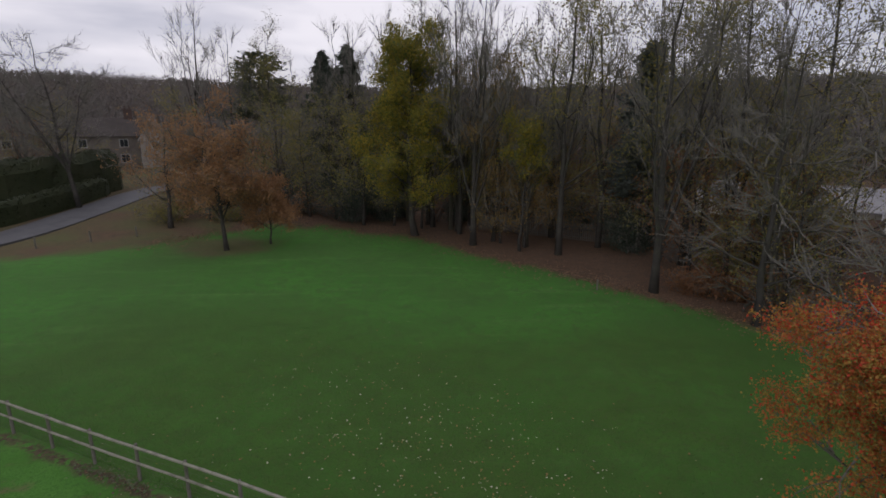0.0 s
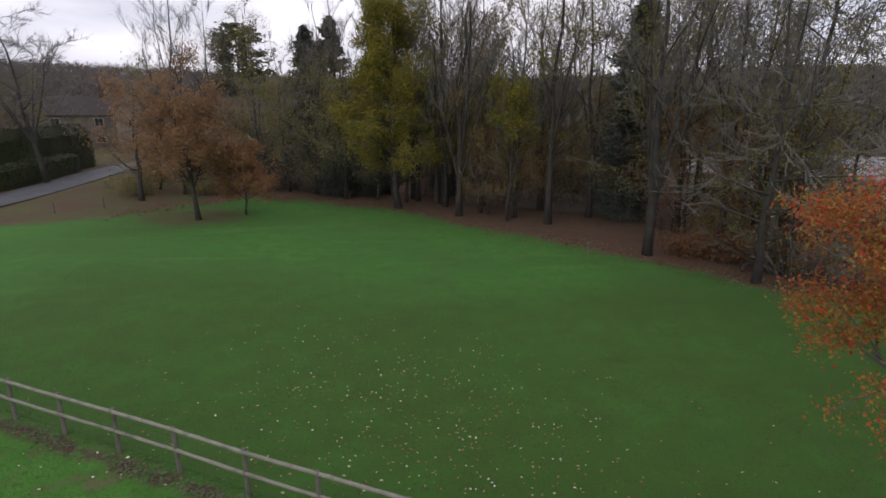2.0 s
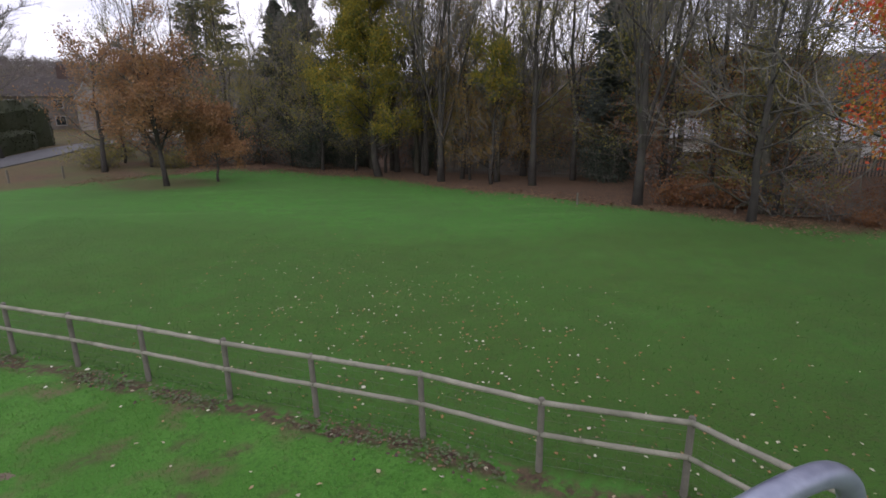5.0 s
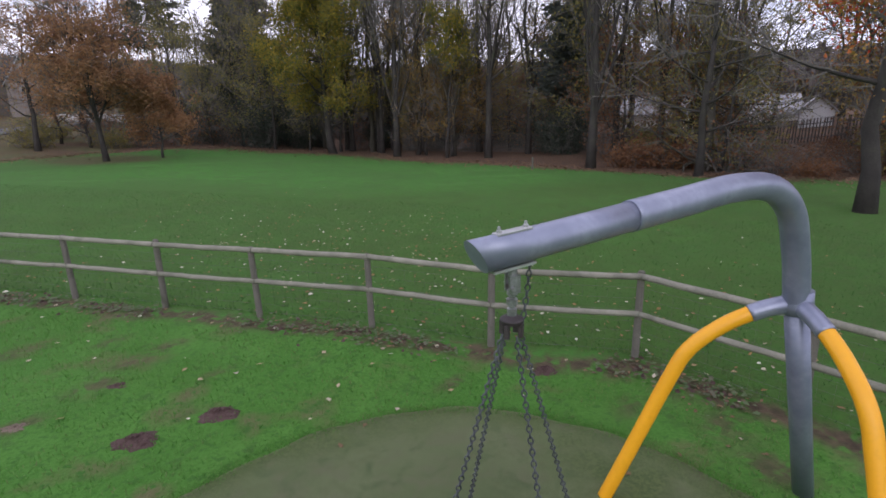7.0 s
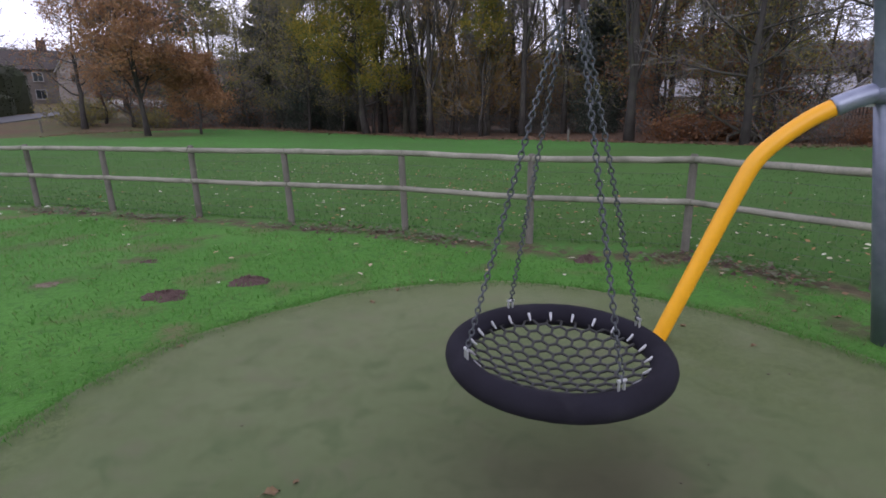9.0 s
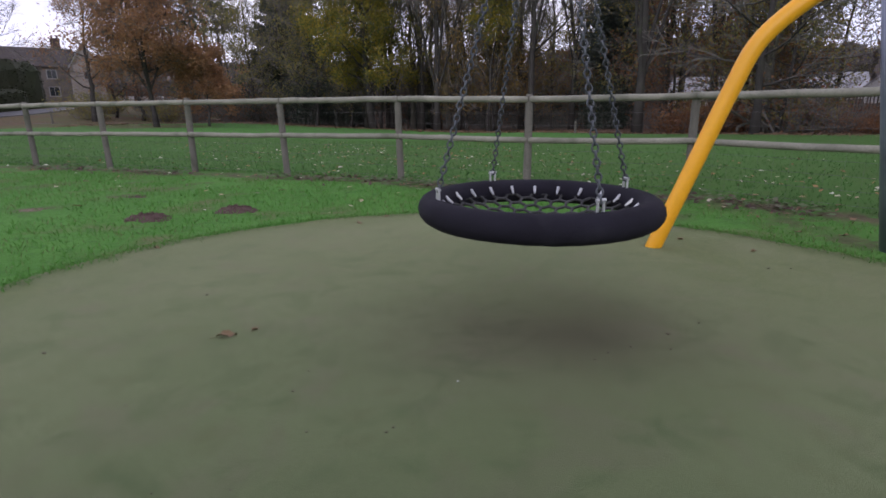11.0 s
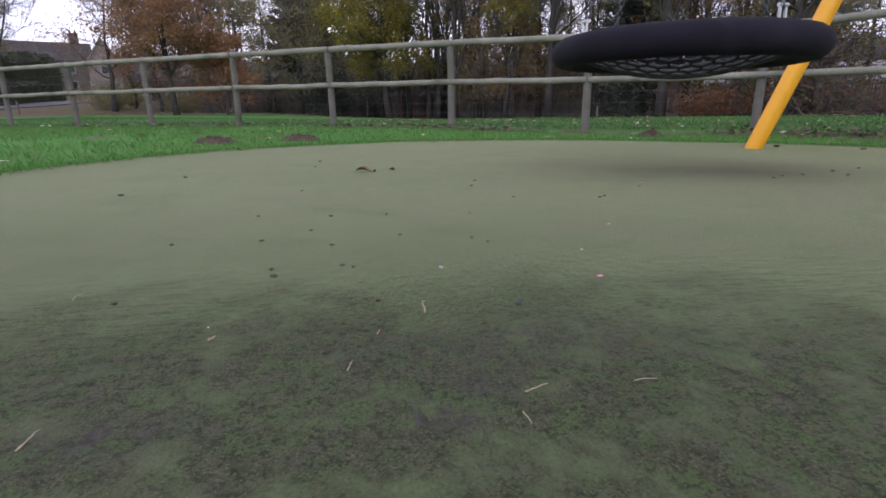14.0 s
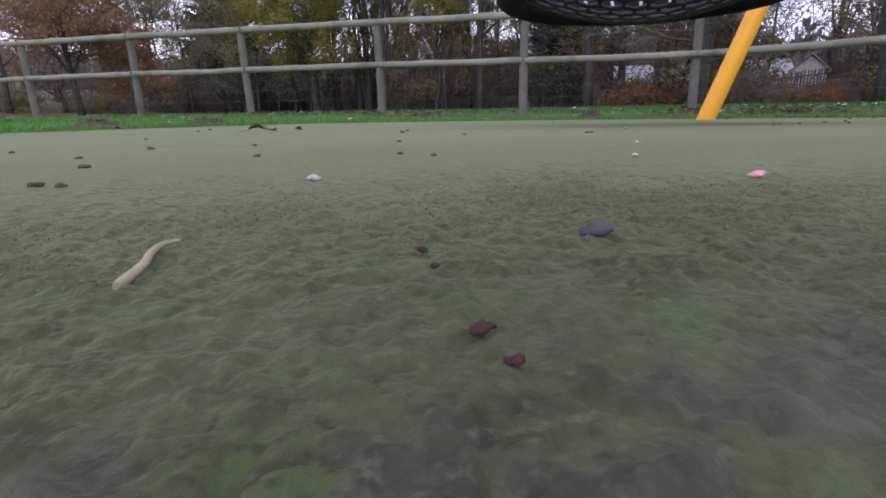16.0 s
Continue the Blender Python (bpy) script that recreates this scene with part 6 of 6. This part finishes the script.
for k, (x, y, s, t) in enumerate(((-0.23, 5.27, 0.085, 15), (-0.12, 5.33, 0.045, 70), (2.9, 6.75, 0.07, 30), (0.33, 7.8, 0.08, 120), (-1.2, 7.1, 0.07, 200), (3.2, 6.3, 0.06, 10), (3.55, 6.9, 0.07, 80), (4.35, 6.7, 0.07, 140), (4.2, 7.5, 0.07, 220), (4.5, 7.3, 0.06, 20), (4.1, 6.9, 0.06, 300), (0.6, 8.1, 0.07, 60))):
    dead_leaf(x, y, s, t, k)


def straw(spots):
    rng = np.random.default_rng(9)
    for x, y, ln, az, r in spots:
        z = float(surface_height(np.array(x), np.array(y)))
        g = Geo()
        b = bough(rng, (x, y, z + r * 1.2), (math.cos(az), math.sin(az), 0.06), ln, 0.0, 6, 0.16)
        b[:, 2] = np.maximum(b[:, 2], z + r) + 0.0015 * (y < 3.9)
        tube(g, b, np.array([1.0, 1.15, 0.9, 0.8, 0.85, 0.7, 0.45]) * r, 7)
        tagged(part("dry_stalk", g, STRAW, smooth=True), "short dry straw-coloured stalk lying on the pad", "stalk", "stalks on the pad")


straw([(-0.189, 3.54, 0.012, 1.2, 0.0006), (-0.216, 3.462, 0.013, 1.1, 0.0006), (-0.068, 3.402, 0.021, 0.2, 0.0006), (0.030, 3.407, 0.021, 0.05, 0.0005), (-0.078, 3.374, 0.018, 5.2, 0.0005), (-0.571, 3.70, 0.022, 1.9, 0.0008),
       (-0.362, 3.549, 0.008, 0.9, 0.0013), (-0.438, 3.376, 0.020, 1.1, 0.0008)])

scattered("dirt_clod", "dark reddish clod of dirt in the moss", "dirt clod", [(-0.0709, 3.551, 1.0), (-0.0690, 3.5522, 0.6), (-0.0696, 3.5396, 0.9), (-0.0705, 3.5402, 0.5), (-0.0684, 3.6036, 0.9), (-0.0692, 3.587, 0.7), (-0.188, 3.645, 1.3)], CLOD, 0.0030, 0.6, 6)

# the bent twig that lies in the moss
TWIG_AT = smooth_path([(-0.1335, 3.5935, 0.0004), (-0.1331, 3.599, 0.0006), (-0.1325, 3.608, 0.0009), (-0.1336, 3.619, 0.0011), (-0.1330, 3.627, 0.0012), (-0.1300, 3.632, 0.0010)], 5)
TWIG_AT[:, 2] += pad_height(TWIG_AT[:, 0], TWIG_AT[:, 1]) + 0.0016
g = tube(Geo(), TWIG_AT, 0.00105 * np.interp(np.linspace(0, 1, len(TWIG_AT)), [0, 0.1, 0.5, 0.8, 1], [0.9, 1.15, 0.95, 0.85, 0.5]), 8)
tagged(part("bent_twig", g, STRAW, smooth=True), "pale bent dry twig lying in the moss", "twig")


# ---- matted moss where the pad is oldest ----
def moss_mat():
    u = graded(0.11, 0.0011, 1.0, 1.045)
    xs = np.concatenate([-u[:0:-1], u]) - 0.06
    v_ = graded(0.14, 0.0011, 0.62, 1.045)
    ys = 3.50 + np.concatenate([-graded(0.01, 0.004, 0.29, 1.07)[:0:-1], v_])
    gx_, gy_ = np.meshgrid(xs, ys)
    bump_ = np.array([1.2 * noise.noise((x * 150, y * 150, 0)) + 0.7 * noise.noise((x * 330, y * 330, 3)) + 0.2 * noise.noise((x * 700, y * 700, 5)) + 0.9 * noise.noise((x * 60, y * 60, 7)) for x, y in zip(gx_.ravel(), gy_.ravel())]).reshape(gx_.shape)
    fade = sm(4.10 - gy_, 0, 0.4) * sm(1.0 - np.abs(gx_), 0, 0.3) * sm(gy_ - 3.215, 0, 0.04)
    gz_ = pad_height(gx_, gy_) - 0.0015 + fade * (0.0022 + 0.0019 * bump_)
    i_ = np.arange(gx_.size).reshape(gx_.shape)
    g = Geo().add(np.stack([gx_, gy_, gz_], -1).reshape(-1, 3), np.stack([i_[:-1, :-1], i_[:-1, 1:], i_[1:, 1:], i_[1:, :-1]], -1).reshape(-1, 4))
    me = g.mesh("moss_mat", True)
    z_ = me.attributes.new("zone", "FLOAT_COLOR", "POINT")
    z_.data.foreach_set("color", np.stack([0 * gx_, mossiness(gx_, gy_), dirt_and_shade(gx_, gy_), 0 * gx_], -1).ravel())
    tagged(part("moss_mat", me, PAD), "matted moss and dirt on the worn safety surface", "moss", kind="stuff")


moss_mat()


def moss_fronds(n, seed):
    """Tiny tufts that stand up from the mat."""
    rng = np.random.default_rng(seed)
    wide = rng.uniform(0, 1, n) < 0.5
    x = np.where(wide, rng.normal(-0.05, 0.34, n), rng.normal(-0.06, 0.10, n))
    y = np.where(wide, rng.normal(3.66, 0.10, n), rng.normal(3.64, 0.05, n))
    tuft = np.array([noise.noise((p * 150, q * 150, 1.0)) + 0.6 * noise.noise((p * 40, q * 40, 4.0)) for p, q in zip(x, y)])
    ok = (tuft > rng.uniform(-0.9, 0.7, n)) & (mossiness(x, y) > rng.uniform(0.3, 1.1, n)) & (dirt_and_shade(x, y) < rng.uniform(0.2, 1.0, n)) & (y > 3.585 + rng.uniform(0, 0.06, n))
    x, y, tuft = x[ok], y[ok], tuft[ok]
    c = np.column_stack([x, y, pad_height(x, y) + np.where(y > 3.23, 0.0010 + 0.0016 * np.clip(tuft, 0, 1), 0.0002) + rng.uniform(0, 0.0007, len(x))])
    ax = rng.normal(0, 0.9, (len(x), 3)) + (0, 0, 0.3)
    g = leaves(Geo(), rng, c, 0.00110, 0.0, 0.65, ax)
    tagged(part("moss_fronds", g, MOSS_FROND), "low tufts of green-brown moss on the pad", "moss", kind="stuff")


moss_fronds(70000, 77)
